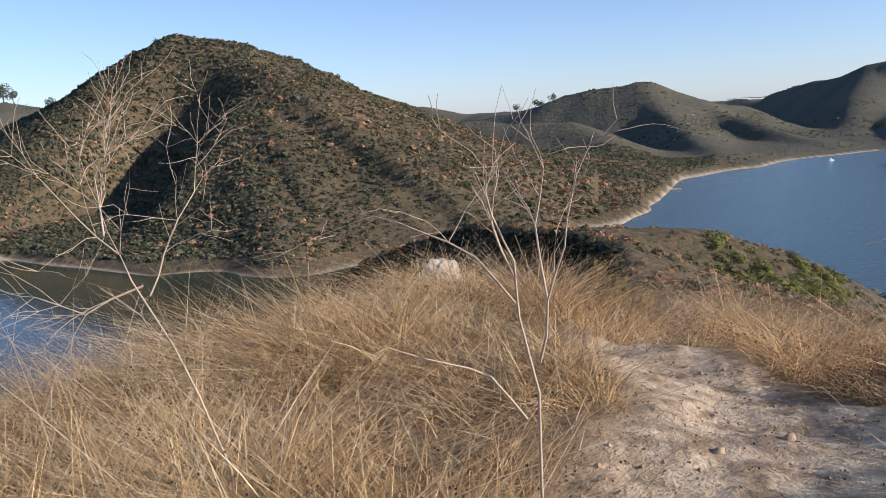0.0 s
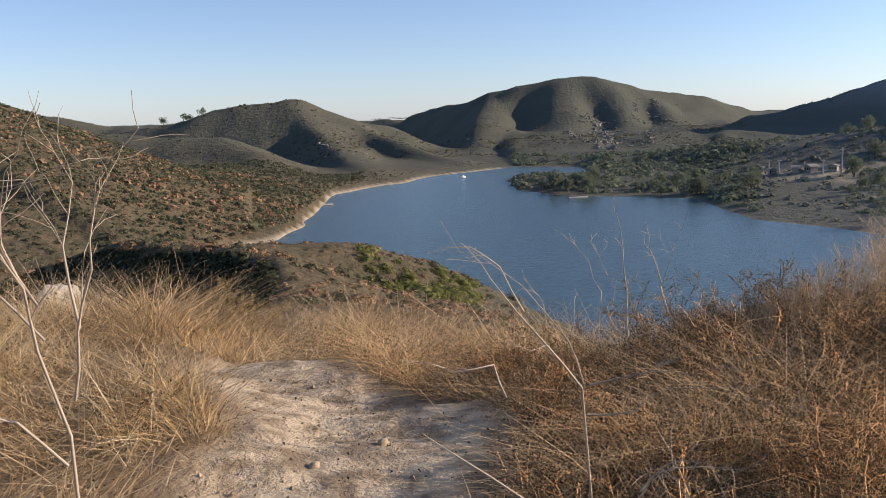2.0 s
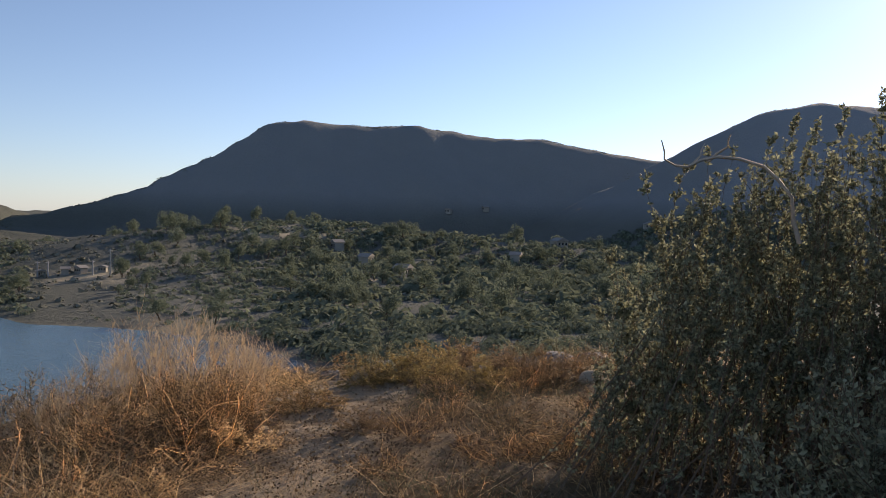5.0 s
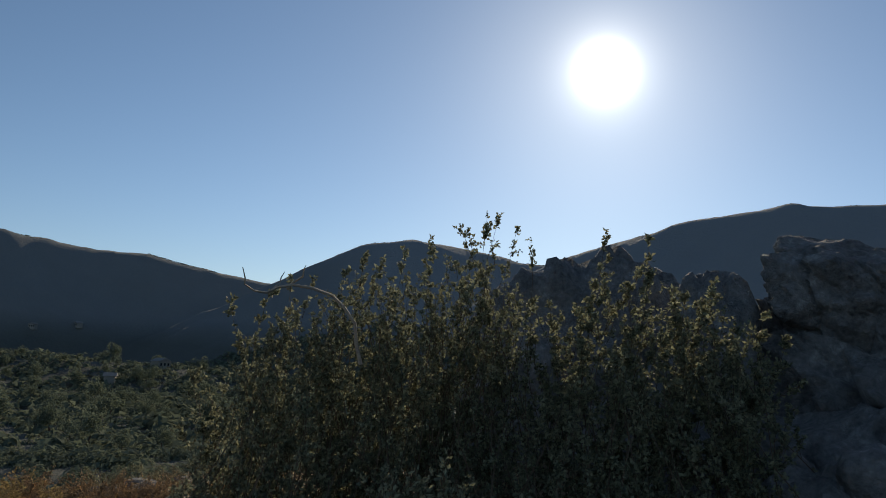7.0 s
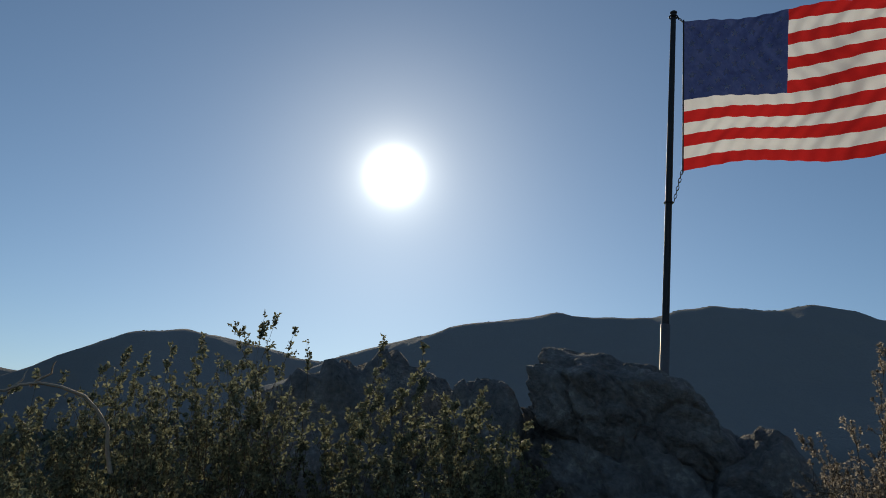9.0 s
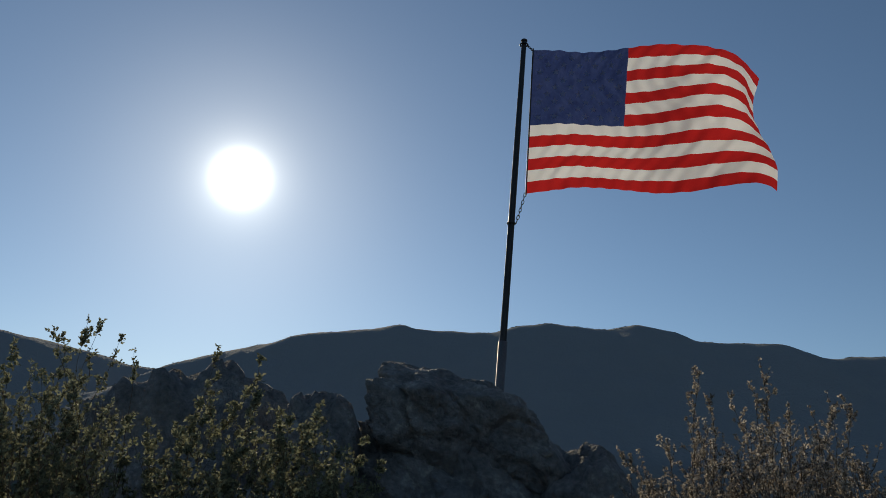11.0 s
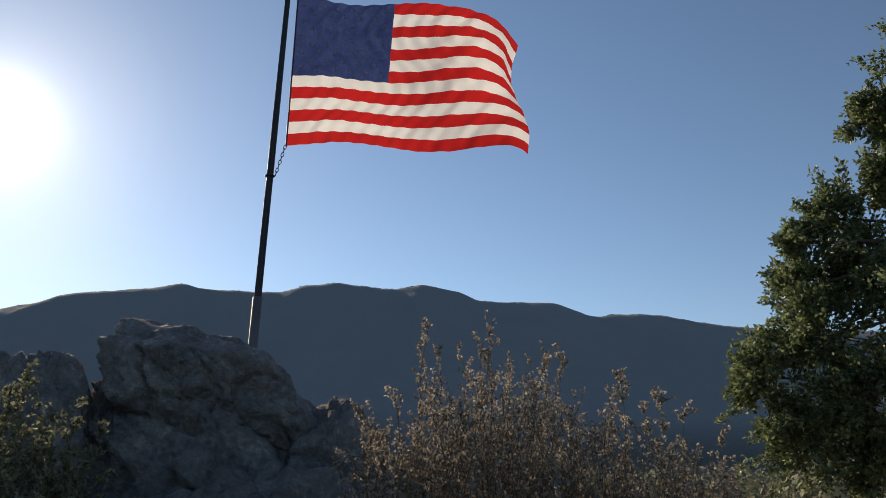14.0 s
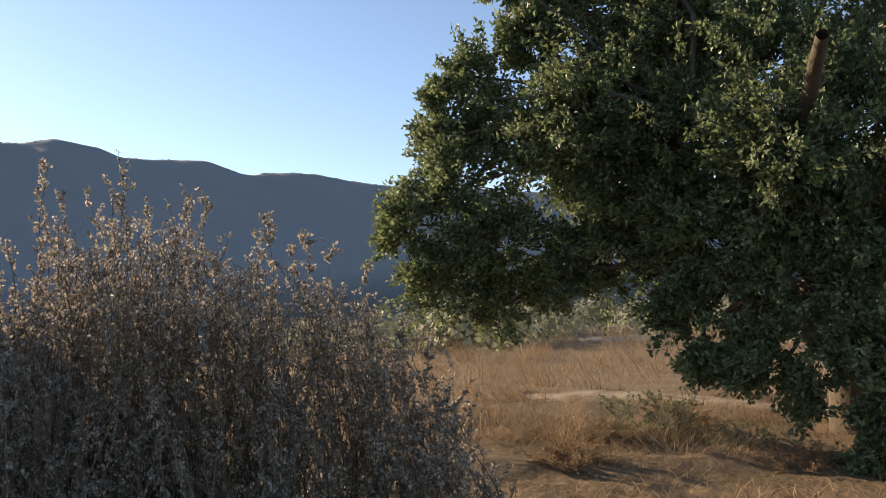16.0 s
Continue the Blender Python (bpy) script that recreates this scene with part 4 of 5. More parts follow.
def dead_shrub(stems, d, seed, count, length, radius):
    """A leafless bleached plant; stems: lists of bearing and slope as seen from the eye, at a distance d."""
    rng = np.random.RandomState(seed)
    e = thing("dead_shrub", "bleached leafless dead shrub with thin forked twigs", "shrub", group="dead shrubs")
    for k, stem in enumerate(stems):
        pts = [polar(a, d + 0.12 * i * (0.5 if k % 2 else -0.4), EYE + d * math.tan(radians(el))) for i, (a, el) in enumerate(stem)]
        path = []
        for i in range(len(pts) - 1):
            for s in (0, 0.5):
                f = (i + s) / (len(pts) - 1)
                path.append((pts[i] + s * (pts[i + 1] - pts[i]) + rng.normal(0, 0.006, 3), radius * (1 - 0.75 * f) * (1 if k == 0 else 0.75)))
        path.append((pts[-1], radius * 0.2))
        V, F = tubes([path] + twiggy(path, rng, 2, count, length), 4)
        part_np("stem", V, F, DEADWOOD, e, smooth=True)
    return e


dead_shrub([[(-21.0, -27.5), (-20.9, -22.9), (-22.6, -17.6), (-25.2, -11.2), (-26.8, -7.8), (-29.0, -5.2), (-31.0, -2.4)],
            [(-25.2, -11.2), (-24.0, -8.6), (-21.6, -4.6), (-21.0, -1.4)],
            [(-25.6, -10.4), (-29.3, -11.6), (-32.0, -10.0)],
            [(-27.4, -7.0), (-27.6, -3.2), (-26.4, -0.4)]], 3.3, 5, 10, 0.34, 0.0065)
dead_shrub([[(1.6, -29), (1.9, -26.0), (1.7, -19.5), (0.5, -14.0), (0.2, -10.0), (-1.2, -6.4), (-1.6, -4.2), (-2.4, -2.6)],
            [(0.5, -14.0), (-2.6, -10.6), (-5.9, -8.8), (-9.6, -7.6), (-13.4, -9.0)],
            [(1.8, -18.0), (2.6, -13.4), (3.8, -9.8), (4.6, -5.6), (4.9, -3.2)],
            [(2.6, -13.4), (1.9, -8.6), (2.6, -4.6)],
            [(0.2, -12.0), (-1.4, -7.8), (-0.8, -4.8)]], 2.5, 9, 5, 0.26, 0.006)
dead_shrub([[(37.0, -11.5), (36.4, -9.2), (36.0, -7.4)], [(33.6, -11.0), (32.4, -9.0)], [(37.2, -11), (38.0, -8.6)]], 5.6, 14, 3, 0.15, 0.005)


dead_shrub([[(34.6, -25.0), (34.1, -17.9), (32.0, -15.1), (28.4, -10.8), (26.6, -8.6)],
            [(34.1, -17.9), (32.9, -15.4), (29.9, -12.3), (25.7, -9.5)],
            [(34.5, -18.0), (36.6, -17.0), (39.9, -16.2)],
            [(34.4, -20.0), (37.3, -19.7), (39.5, -18.4), (45.3, -18.0)]], 3.1, 17, 3, 0.24, 0.0055)
dead_shrub([[(33.0, -26.6), (28.2, -23.6), (23.7, -20.7)]], 2.9, 18, 0, 0.1, 0.006)
dead_shrub([[(28.6, -19.0), (27.8, -16.8), (25.4, -17.0), (24.8, -16.6), (21.7, -15.8)]], 3.3, 19, 2, 0.12, 0.005)
dead_shrub([[(36.0, -27.5), (38.6, -23.8), (40.1, -21.4), (42.4, -23.3)], [(38.6, -23.8), (40.6, -22.6), (44.0, -22.8)], [(37.2, -25.6), (41.0, -24.8), (45.5, -26.0)]], 2.7, 20, 5, 0.2, 0.005)
dead_shrub([[(35.6, -15.0), (35.5, -12.0), (35.3, -9.0), (34.9, -6.8)], [(34.0, -14.6), (33.7, -12.3), (32.8, -10.5), (31.6, -8.7)]], 4.4, 22, 2, 0.1, 0.005)
dead_shrub([[(29.5, -13.5), (28.0, -10.4), (26.0, -9.0), (23.2, -9.3)]], 3.6, 15, 1, 0.08, 0.005)
dead_shrub([[(90.6, -1.0), (90.0, 1.6), (88.6, 3.2), (86.0, 3.6), (84.4, 3.0), (83.2, 3.3), (83.0, 4.3)], [(84.6, 3.1), (85.2, 3.9), (85.4, 4.7)], [(85.6, 3.5), (86.5, 4.2), (86.8, 4.9)]], 3.9, 23, 0, 0.06, 0.009)
dead_shrub([[(0.8, -21.6), (-1.6, -18.4), (-5.0, -17.0), (-9.0, -15.6), (-10.6, -16.0)]], 2.6, 16, 0, 0.1, 0.005)


def leafy_shrub(name, label, seed, base, stems, height, spread, leaf, mat, per=55, leaf_from=0.15, lean=(0, 0), twig_r=0.006, tip_boost=1.0, density_tip=0.0, stem_mat=TWIG, side=5, wobble=0.3, rise=0.35, category="shrub", group=""):
    """A shrub: many thin stems from one foot, each set with small leaves or seed heads."""
    rng = np.random.RandomState(seed)
    e = thing(name, label, category, base, group)
    paths, C, Dv = [], [], []
    for _ in range(stems):
        w, q = rng.uniform(0, 2 * math.pi), rng.uniform(0, 1) ** 0.6
        d = np.array((math.cos(w) * spread * q + lean[0], math.sin(w) * spread * q + lean[1], 1.0))
        L = height * rng.uniform(0.62, 1.0) * (1.12 - 0.28 * q)
        start = np.array((math.cos(w) * 0.25 * spread * q, math.sin(w) * 0.25 * spread * q, 0)) * height
        p = bent_path(start, d, L, 7, twig_r, 0.0012, rng, wobble, rise)
        group = [p]
        for _ in range(side):
            k = rng.randint(2, 7)
            dd = unit(p[k][0] - p[k - 1][0]) + rng.normal(0, 0.45, 3)
            group.append(bent_path(p[k][0], dd, L * rng.uniform(0.12, 0.3), 3, twig_r * 0.4, 0.001, rng, wobble * 1.5, rise))
        paths += group
        for gi, g in enumerate(group):
            pts = np.array([a for a, _ in g])
            m = per if gi == 0 else per // 3
            t = rng.uniform(leaf_from if gi == 0 else 0, 1, m) ** (1.0 - density_tip)
            u = t * (len(pts) - 1)
            k = np.minimum(u.astype(int), len(pts) - 2)
            C.append(pts[k] + (u - k)[:, None] * (pts[k + 1] - pts[k]) + rng.normal(0, leaf * 0.35, (m, 3)))
            Dv.append(unit(rng.normal(0, 1, (m, 3)) + np.array((0, 0, 0.5))))
    C, Dv = np.concatenate(C), np.concatenate(Dv)
    V, F = tubes(paths, 3)
    tagged(part_np("stem_tangle", V, F, stem_mat, e), kind="stuff")
    n = len(C)
    V, F = leaf_sheets(C, Dv, leaf * rng.uniform(0.6, 1.4, n) * tip_boost, leaf * 0.6 * rng.uniform(0.6, 1.3, n), rng)
    tagged(part_np("foliage", V, F, mat, e), kind="stuff")
    return e


def on_ground(az, d, sink=0.03):
    p = polar(az, d)
    p[2] = float(land(np.array([p[0]]), np.array([p[1]]))[0]) - sink
    return p


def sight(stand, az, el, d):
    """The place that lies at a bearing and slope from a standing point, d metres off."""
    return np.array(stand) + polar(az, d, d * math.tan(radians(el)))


def sprig_shrub(name, label, seed, foot, tips, mat, leaf, nodes=16, ring=5, side=4, from_s=0.3, stem_r=0.0045, bend=0.05, fat=0.75, girth=0.2, spires=0):
    """A shrub of upright stems that fan out from one foot to their tips, with small leaves set in rosettes along them."""
    rng = np.random.RandomState(seed)
    e = thing(name, label, "shrub", foot)
    foot = np.array(foot)
    paths, C = [], []
    for number, tip in enumerate(tips):
        tall = number >= len(tips) - spires
        root = rng.normal(0, girth, 3) * np.array((1, 1, 0))
        top = np.array(tip) - foot
        way = top - root
        side_way = unit(np.cross(way, rng.normal(0, 1, 3))) * np.linalg.norm(way) * bend * rng.uniform(-1.5, 1.5)
        k = np.linspace(0, 1, 9)[:, None]
        pts = root + way * np.concatenate([k ** 0.85, k ** 0.85, k], 1) + side_way * np.sin(k * math.pi) + rng.normal(0, 0.012, (9, 3)) * k
        pts[-1] = top
        main = [(p, stem_r * (1 - 0.8 * q)) for p, q in zip(pts, k[:, 0])]
        limbs = [(main, from_s, nodes)]
        for _ in range(side * 2 if tall else side):
            u = rng.uniform(4.0 if tall else 2.0, 8.0)
            j = min(int(u), 7)
            d = unit(pts[j + 1] - pts[j]) + rng.normal(0, 0.65, 3)
            limbs.append((bent_path(pts[j] + (u - j) * (pts[j + 1] - pts[j]), d, rng.uniform(0.03, 0.075 if tall else 0.17), 3, stem_r * 0.4, 0.0008, rng, 0.3, 0.5), 0.15, max(3, nodes // 4)))
        for path, s0, m in limbs:
            paths.append(path)
            q = np.array([p for p, _ in path])
            u = rng.uniform(s0, 1.0, m)
            u[0] = 1.0
            u = u * (len(q) - 1)
            j = np.minimum(u.astype(int), len(q) - 2)
            C.append(q[j] + (u - j)[:, None] * (q[j + 1] - q[j]))
    V, F = tubes(paths, 3)
    tagged(part_np("stem_tangle", V, F, TWIG, e), kind="stuff")
    C = np.repeat(np.concatenate(C), ring, 0)
    n = len(C)
    D = unit(rng.normal(0, 1, (n, 3)) + np.array((0, 0, 0.45)))
    V, F = leaf_sheets(C + rng.normal(0, leaf * 0.25, (n, 3)), D, leaf * rng.uniform(0.55, 1.35, n), leaf * fat * rng.uniform(0.6, 1.3, n), rng, 0.6)
    tagged(part_np("foliage", V, F, mat, e), kind="stuff")
    return e


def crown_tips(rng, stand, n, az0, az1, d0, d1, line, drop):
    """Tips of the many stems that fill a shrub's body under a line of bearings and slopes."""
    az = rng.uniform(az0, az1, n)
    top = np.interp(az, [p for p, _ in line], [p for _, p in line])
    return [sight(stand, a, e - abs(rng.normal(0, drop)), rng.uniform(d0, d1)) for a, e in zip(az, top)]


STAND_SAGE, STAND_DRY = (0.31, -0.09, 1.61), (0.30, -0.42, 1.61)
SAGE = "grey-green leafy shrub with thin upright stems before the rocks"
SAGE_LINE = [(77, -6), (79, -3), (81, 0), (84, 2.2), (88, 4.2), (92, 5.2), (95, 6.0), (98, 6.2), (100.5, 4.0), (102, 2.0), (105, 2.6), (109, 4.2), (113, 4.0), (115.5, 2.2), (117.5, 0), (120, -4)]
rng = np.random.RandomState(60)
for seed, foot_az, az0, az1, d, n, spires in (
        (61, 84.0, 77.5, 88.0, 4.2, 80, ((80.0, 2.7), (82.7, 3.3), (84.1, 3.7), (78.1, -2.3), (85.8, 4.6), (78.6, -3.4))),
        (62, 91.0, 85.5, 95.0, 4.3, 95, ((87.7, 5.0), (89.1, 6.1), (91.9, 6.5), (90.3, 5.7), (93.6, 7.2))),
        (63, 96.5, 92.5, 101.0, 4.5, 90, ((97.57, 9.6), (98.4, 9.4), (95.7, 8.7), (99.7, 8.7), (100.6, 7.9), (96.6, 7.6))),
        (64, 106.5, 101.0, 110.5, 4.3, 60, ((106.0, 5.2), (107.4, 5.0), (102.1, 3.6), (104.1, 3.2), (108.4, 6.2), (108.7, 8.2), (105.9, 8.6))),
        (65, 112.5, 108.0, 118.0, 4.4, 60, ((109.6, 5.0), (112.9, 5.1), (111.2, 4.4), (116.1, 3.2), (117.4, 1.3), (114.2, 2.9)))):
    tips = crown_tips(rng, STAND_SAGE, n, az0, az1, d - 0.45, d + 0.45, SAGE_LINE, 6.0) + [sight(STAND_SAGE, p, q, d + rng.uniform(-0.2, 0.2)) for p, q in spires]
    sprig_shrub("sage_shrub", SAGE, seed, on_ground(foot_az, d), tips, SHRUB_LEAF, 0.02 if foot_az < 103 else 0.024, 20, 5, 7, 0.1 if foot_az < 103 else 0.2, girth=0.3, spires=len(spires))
leafy_shrub("sage_shrub", "low dark leafy shrub in the shade beside the trail", 66, on_ground(90.5, 3.2), 50, 0.42, 0.7, 0.022, SHRUB_LEAF, 90)
leafy_shrub("sage_shrub", "low dark leafy shrub in the shade beside the trail", 68, on_ground(97.0, 3.2), 60, 0.8, 0.8, 0.022, SHRUB_LEAF, 90)
tuft_kinds = []
for k, mat in enumerate((STRAW, RABBIT, MEADOW, WEED, SHRUB_LEAF)):
    label = ("low straw tuft on the stony ground", "low olive-yellow tuft on the stony ground", "low brown tuft on the dry ground", "low rusty tuft with fine stems", "low dark leafy tuft on the dry ground")[k]
    tuft_kinds.append(leafy_shrub("low_tuft", label, 101 + k, (0, 0, 0), 40, 0.36, 1.4, 0.014, mat, 70, category="tuft", group="low tufts", twig_r=0.003, wobble=0.7, rise=0.0))
rng = np.random.RandomState(104)
tuft_spots = []
for az, d, k, size in ((63.5, 7.6, 0, 1.0), (66.5, 8.3, 1, 1.1), (70.0, 7.4, 2, 1.1), (72.5, 8.8, 0, 0.9), (59.0, 7.0, 3, 1.0), (77.0, 6.6, 2, 0.9), (68.0, 6.6, 1, 1.2), (50.0, 5.6, 3, 1.1), (54.0, 6.2, 0, 1.0), (57.0, 5.2, 3, 0.8), (61.0, 5.9, 0, 0.8), (64.5, 5.3, 2, 0.6), (66.0, 7.3, 4, 1.2), (71.5, 6.3, 1, 0.9), (74.0, 7.2, 2, 1.1), (52.0, 4.6, 3, 0.8), (47.0, 6.8, 0, 1.1), (69.5, 8.4, 1, 1.3), (56.0, 7.6, 0, 1.2), (76.0, 8.0, 4, 1.2), (69.0, 7.0, 4, 0.8), (64.8, 6.6, 1, 0.8),
                       (171.3, 7.0, 4, 1.3), (173.0, 7.4, 2, 1.1), (168.8, 6.4, 2, 0.7), (166.2, 5.7, 2, 0.8), (176.8, 6.8, 4, 0.9), (179.5, 6.2, 2, 0.9)):
    tuft_spots.append((*on_ground(az, d), size * rng.uniform(0.85, 1.15), k))
for n, (px, py, pz, size, k) in enumerate(tuft_spots):
    m = pose(px, py, pz, 0, 0, 83 * n) @ Matrix.Diagonal((size * 1.1, size * 1.1, size * 0.85, 1))
    if tuft_kinds[k].location.length == 0:
        tuft_kinds[k].matrix_basis = m
    else:
        copy_thing(tuft_kinds[k], m).matrix_basis = m
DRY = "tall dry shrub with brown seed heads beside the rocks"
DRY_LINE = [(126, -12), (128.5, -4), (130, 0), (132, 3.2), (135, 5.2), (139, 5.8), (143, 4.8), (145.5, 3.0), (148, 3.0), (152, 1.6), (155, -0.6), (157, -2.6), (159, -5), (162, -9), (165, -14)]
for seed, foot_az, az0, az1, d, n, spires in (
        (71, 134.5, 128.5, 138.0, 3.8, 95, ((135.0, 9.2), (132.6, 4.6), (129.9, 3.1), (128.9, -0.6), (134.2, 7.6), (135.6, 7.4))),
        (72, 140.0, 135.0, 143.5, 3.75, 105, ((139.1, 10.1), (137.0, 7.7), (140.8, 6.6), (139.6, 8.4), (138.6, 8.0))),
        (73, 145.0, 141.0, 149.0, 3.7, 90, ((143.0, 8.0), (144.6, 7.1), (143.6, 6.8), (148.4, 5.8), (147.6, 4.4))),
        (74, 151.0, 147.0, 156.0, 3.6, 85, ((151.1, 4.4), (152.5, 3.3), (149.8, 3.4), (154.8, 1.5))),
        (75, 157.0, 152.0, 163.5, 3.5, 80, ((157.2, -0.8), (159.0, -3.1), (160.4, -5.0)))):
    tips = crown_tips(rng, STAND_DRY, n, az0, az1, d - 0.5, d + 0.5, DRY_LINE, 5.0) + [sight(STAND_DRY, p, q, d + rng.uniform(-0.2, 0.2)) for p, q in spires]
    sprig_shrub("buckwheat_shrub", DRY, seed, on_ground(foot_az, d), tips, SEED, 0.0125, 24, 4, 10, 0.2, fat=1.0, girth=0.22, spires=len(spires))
TUFT = "tangled rusty dry weed with tiny seed heads"
tufts = [leafy_shrub("weed", TUFT, 85 + k, (0, 0, 0), 34, 0.46, 1.4, 0.011, SPECK, 20, 0.35, twig_r=0.0016, stem_mat=(WEED, STRAW, WEED)[k], side=9, wobble=0.6, rise=-0.3, category="weed", group="dry weeds") for k in range(3)]
rng = np.random.RandomState(88)
spots = []
for az0, az1, r0, r1, n, s0 in ((24, 58, 1.9, 5.6, 84, 0.92), (36, 44, 4.8, 7.0, 10, 1.2), (43, 56, 5.0, 7.2, 30, 1.1), (56, 86, 2.4, 7.5, 52, 0.55), (-40, 4, 2.4, 7.5, 26, 0.6), (14, 30, 5.4, 7.0, 16, 0.8)):
    x, y = scatter(rng, n, az0, az1, r0, r1, 0.8)
    spots += [(u, v, s0 * rng.uniform(0.7, 1.25)) for u, v in zip(x, y) if trail_mask(np.array([u]), np.array([v]))[0] < 0.2]
for k, (u, v, s0) in enumerate(spots):
    m = pose(u, v, float(land(np.array([u]), np.array([v]))[0]) - 0.02, rng.uniform(-10, 10), rng.uniform(-10, 10), 70 * k) @ Matrix.Diagonal((s0, s0, s0, 1))
    if k < 3:
        tufts[k].matrix_basis = m
    else:
        copy_thing(tufts[k % 3], m).matrix_basis = m
leafy_shrub("rabbitbrush", "yellow-green dry brush at the edge of the drop", 81, on_ground(6.0, 8.2, 0.1), 60, 0.8, 0.6, 0.02, RABBIT, 60)
leafy_shrub("rabbitbrush", "yellow-green dry brush at the edge of the drop", 84, on_ground(8.6, 8.6, 0.1), 60, 0.6, 0.7, 0.02, RABBIT, 60)
leafy_shrub("rabbitbrush", "brown dry brush at the edge of the drop", 82, on_ground(10.5, 8.4, 0.1), 60, 0.55, 0.9, 0.018, SEED, 60)
leafy_shrub("rabbitbrush", "brown dry brush at the edge of the drop", 83, on_ground(-5.0, 11.5, 0.1), 60, 0.6, 0.8, 0.018, SEED, 60)


def oak(base, seed):
    """A live oak: short trunk, limbs into every leafy bough, boughs hanging low on one side."""
    rng = np.random.RandomState(seed)
    e = thing("oak_tree", "dark green live oak with dense drooping leafy boughs", "tree", base)
    trunk = bent_path((0, 0, -0.1), (0.05, 0.05, 1), 1.6, 6, 0.22, 0.15, rng, 0.2)
    V, F = tubes([trunk], 10)
    part_np("trunk", V, F, BARK, e, smooth=True)
    lobes = [(156.6, 7.6, 2.21, 0.4), (159.9, 7.6, 2.53, 0.57), (158.3, 7.6, 1.71, 0.45), (162.6, 7.4, 1.96, 0.6), (162.0, 7.5, 1.46, 0.32), (165.7, 7.4, 1.65, 0.41),
             (168.7, 7.5, 1.9, 0.54), (159.0, 7.8, 2.97, 0.31), (161.1, 7.8, 3.54, 0.36), (159.0, 7.8, 3.35, 0.21), (162.8, 7.8, 3.09, 0.49), (165.3, 7.9, 3.78, 0.47),
             (166.3, 7.6, 2.77, 0.6), (168.4, 7.9, 4.08, 0.52), (170.5, 7.5, 3.25, 0.65), (171.1, 7.3, 2.4, 0.63), (173.3, 6.9, 1.42, 0.34), (177.3, 6.6, 1.13, 0.28),
             (174.3, 6.7, 1.01, 0.22), (179.6, 6.5, 0.83, 0.24), (182.8, 6.5, 1.16, 0.38), (185.2, 6.3, 0.8, 0.36), (187.5, 6.0, 0.6, 0.4), (176.5, 6.5, 0.95, 0.18), (183.0, 6.2, 0.45, 0.22), (164.0, 7.7, 4.36, 0.31), (165.2, 7.7, 3.82, 0.38)]
    lobes = [(polar(a + 0.6, d, z) - np.array(base), r * 0.9) for a, d, z, r in lobes]
    # the bulk of the crown, nearer and higher, and the far side
    for a, d, z, r in ((175.3, 7.5, 3.65, 0.7), (175.4, 7.2, 2.74, 0.67), (175.3, 7.0, 1.95, 0.6), (180.3, 7.1, 3.17, 0.7), (180.3, 6.9, 2.25, 0.64), (180.1, 6.7, 1.6, 0.44), (183.9, 6.7, 1.83, 0.57), (185.1, 6.9, 2.62, 0.68), (185.4, 6.4, 0.9, 0.46), (168.6, 7.8, 4.7, 0.52), (172.5, 7.8, 5.2, 0.6), (174.3, 7.6, 5.13, 0.8)):
        lobes.append((polar(a, d, z) - np.array(base), r))
    for _ in range(28):
        w, z = rng.uniform(0, 2 * math.pi), rng.uniform(1.7, 5.8)
        R = np.interp(z, [1.7, 2.6, 4.4, 5.8], [1.9, 2.0, 1.5, 0.7]) * rng.uniform(0.55, 1.0)
        lobes.append((np.array((R * math.cos(w) + 0.25, R * math.sin(w) - 0.3, z - base[2])), rng.uniform(0.5, 0.75)))
    twigs, P, D, joints = [], [], [], [q for q, _ in trunk[4:]]
    for k in range(11):
        w = 2 * math.pi * k / 11
        main = bent_path(trunk[3 + k % 4][0], (math.cos(w), math.sin(w), (0.35, 0.9, 2.2)[k % 3]), 1.5 + 0.5 * (k % 3), 7, 0.1, 0.04, rng, 0.4)
        V, F = tubes([main], 8)
        part_np("limb", V, F, BARK, e, smooth=True)
        joints += [q for q, _ in main[2:]]
    joints = np.array(joints)
    heart = np.array((0, 0, 2.2))
    for number, (c, r) in enumerate(lobes):
        root = joints[np.argmin(np.linalg.norm(joints - c, axis=1))]
        mid = root + (c - root) * 0.55 + np.array((0, 0, 0.1))
        limb = [(root, 0.03), (root + (mid - root) * 0.5 + rng.normal(0, 0.12, 3), 0.024), (mid + rng.normal(0, 0.06, 3), 0.018), (c, 0.01)]
        V, F = tubes([limb], 6)
        part_np("branch", V, F, BARK, e, smooth=True)
        out = unit(c - heart)
        for k in range(int(250 * r ** 1.7) + 16):
            d = unit(rng.normal(0, 1, 3) + out * 0.45 + np.array((0, 0, 0.25)))
            far = r * (rng.uniform(1.15, 1.5) if k % 12 == 0 else rng.uniform(0.55, 1.05))
            t = bent_path(c + d * far * 0.25, d, far * 0.8, 4, 0.006, 0.0018, rng, 0.35, 0.12)
            twigs.append(t)
            pts = np.array([q for q, _ in t])
            m = 60 if number < 39 else 46
            u = 4 * rng.uniform(0.25, 1.0, m) ** 0.7
            j = np.minimum(u.astype(int), 3)
            along = unit(pts[j + 1] - pts[j])
            P.append(pts[j] + (u - j)[:, None] * (pts[j + 1] - pts[j]) + rng.normal(0, 0.028, (m, 3)))
            D.append(unit(along * 0.7 + rng.normal(0, 0.7, (m, 3))))
    V, F = tubes(twigs, 3)
    tagged(part_np("twig_tangle", V, F, TWIG, e), kind="stuff")
    P, D = np.concatenate(P), np.concatenate(D)
    n = len(P)
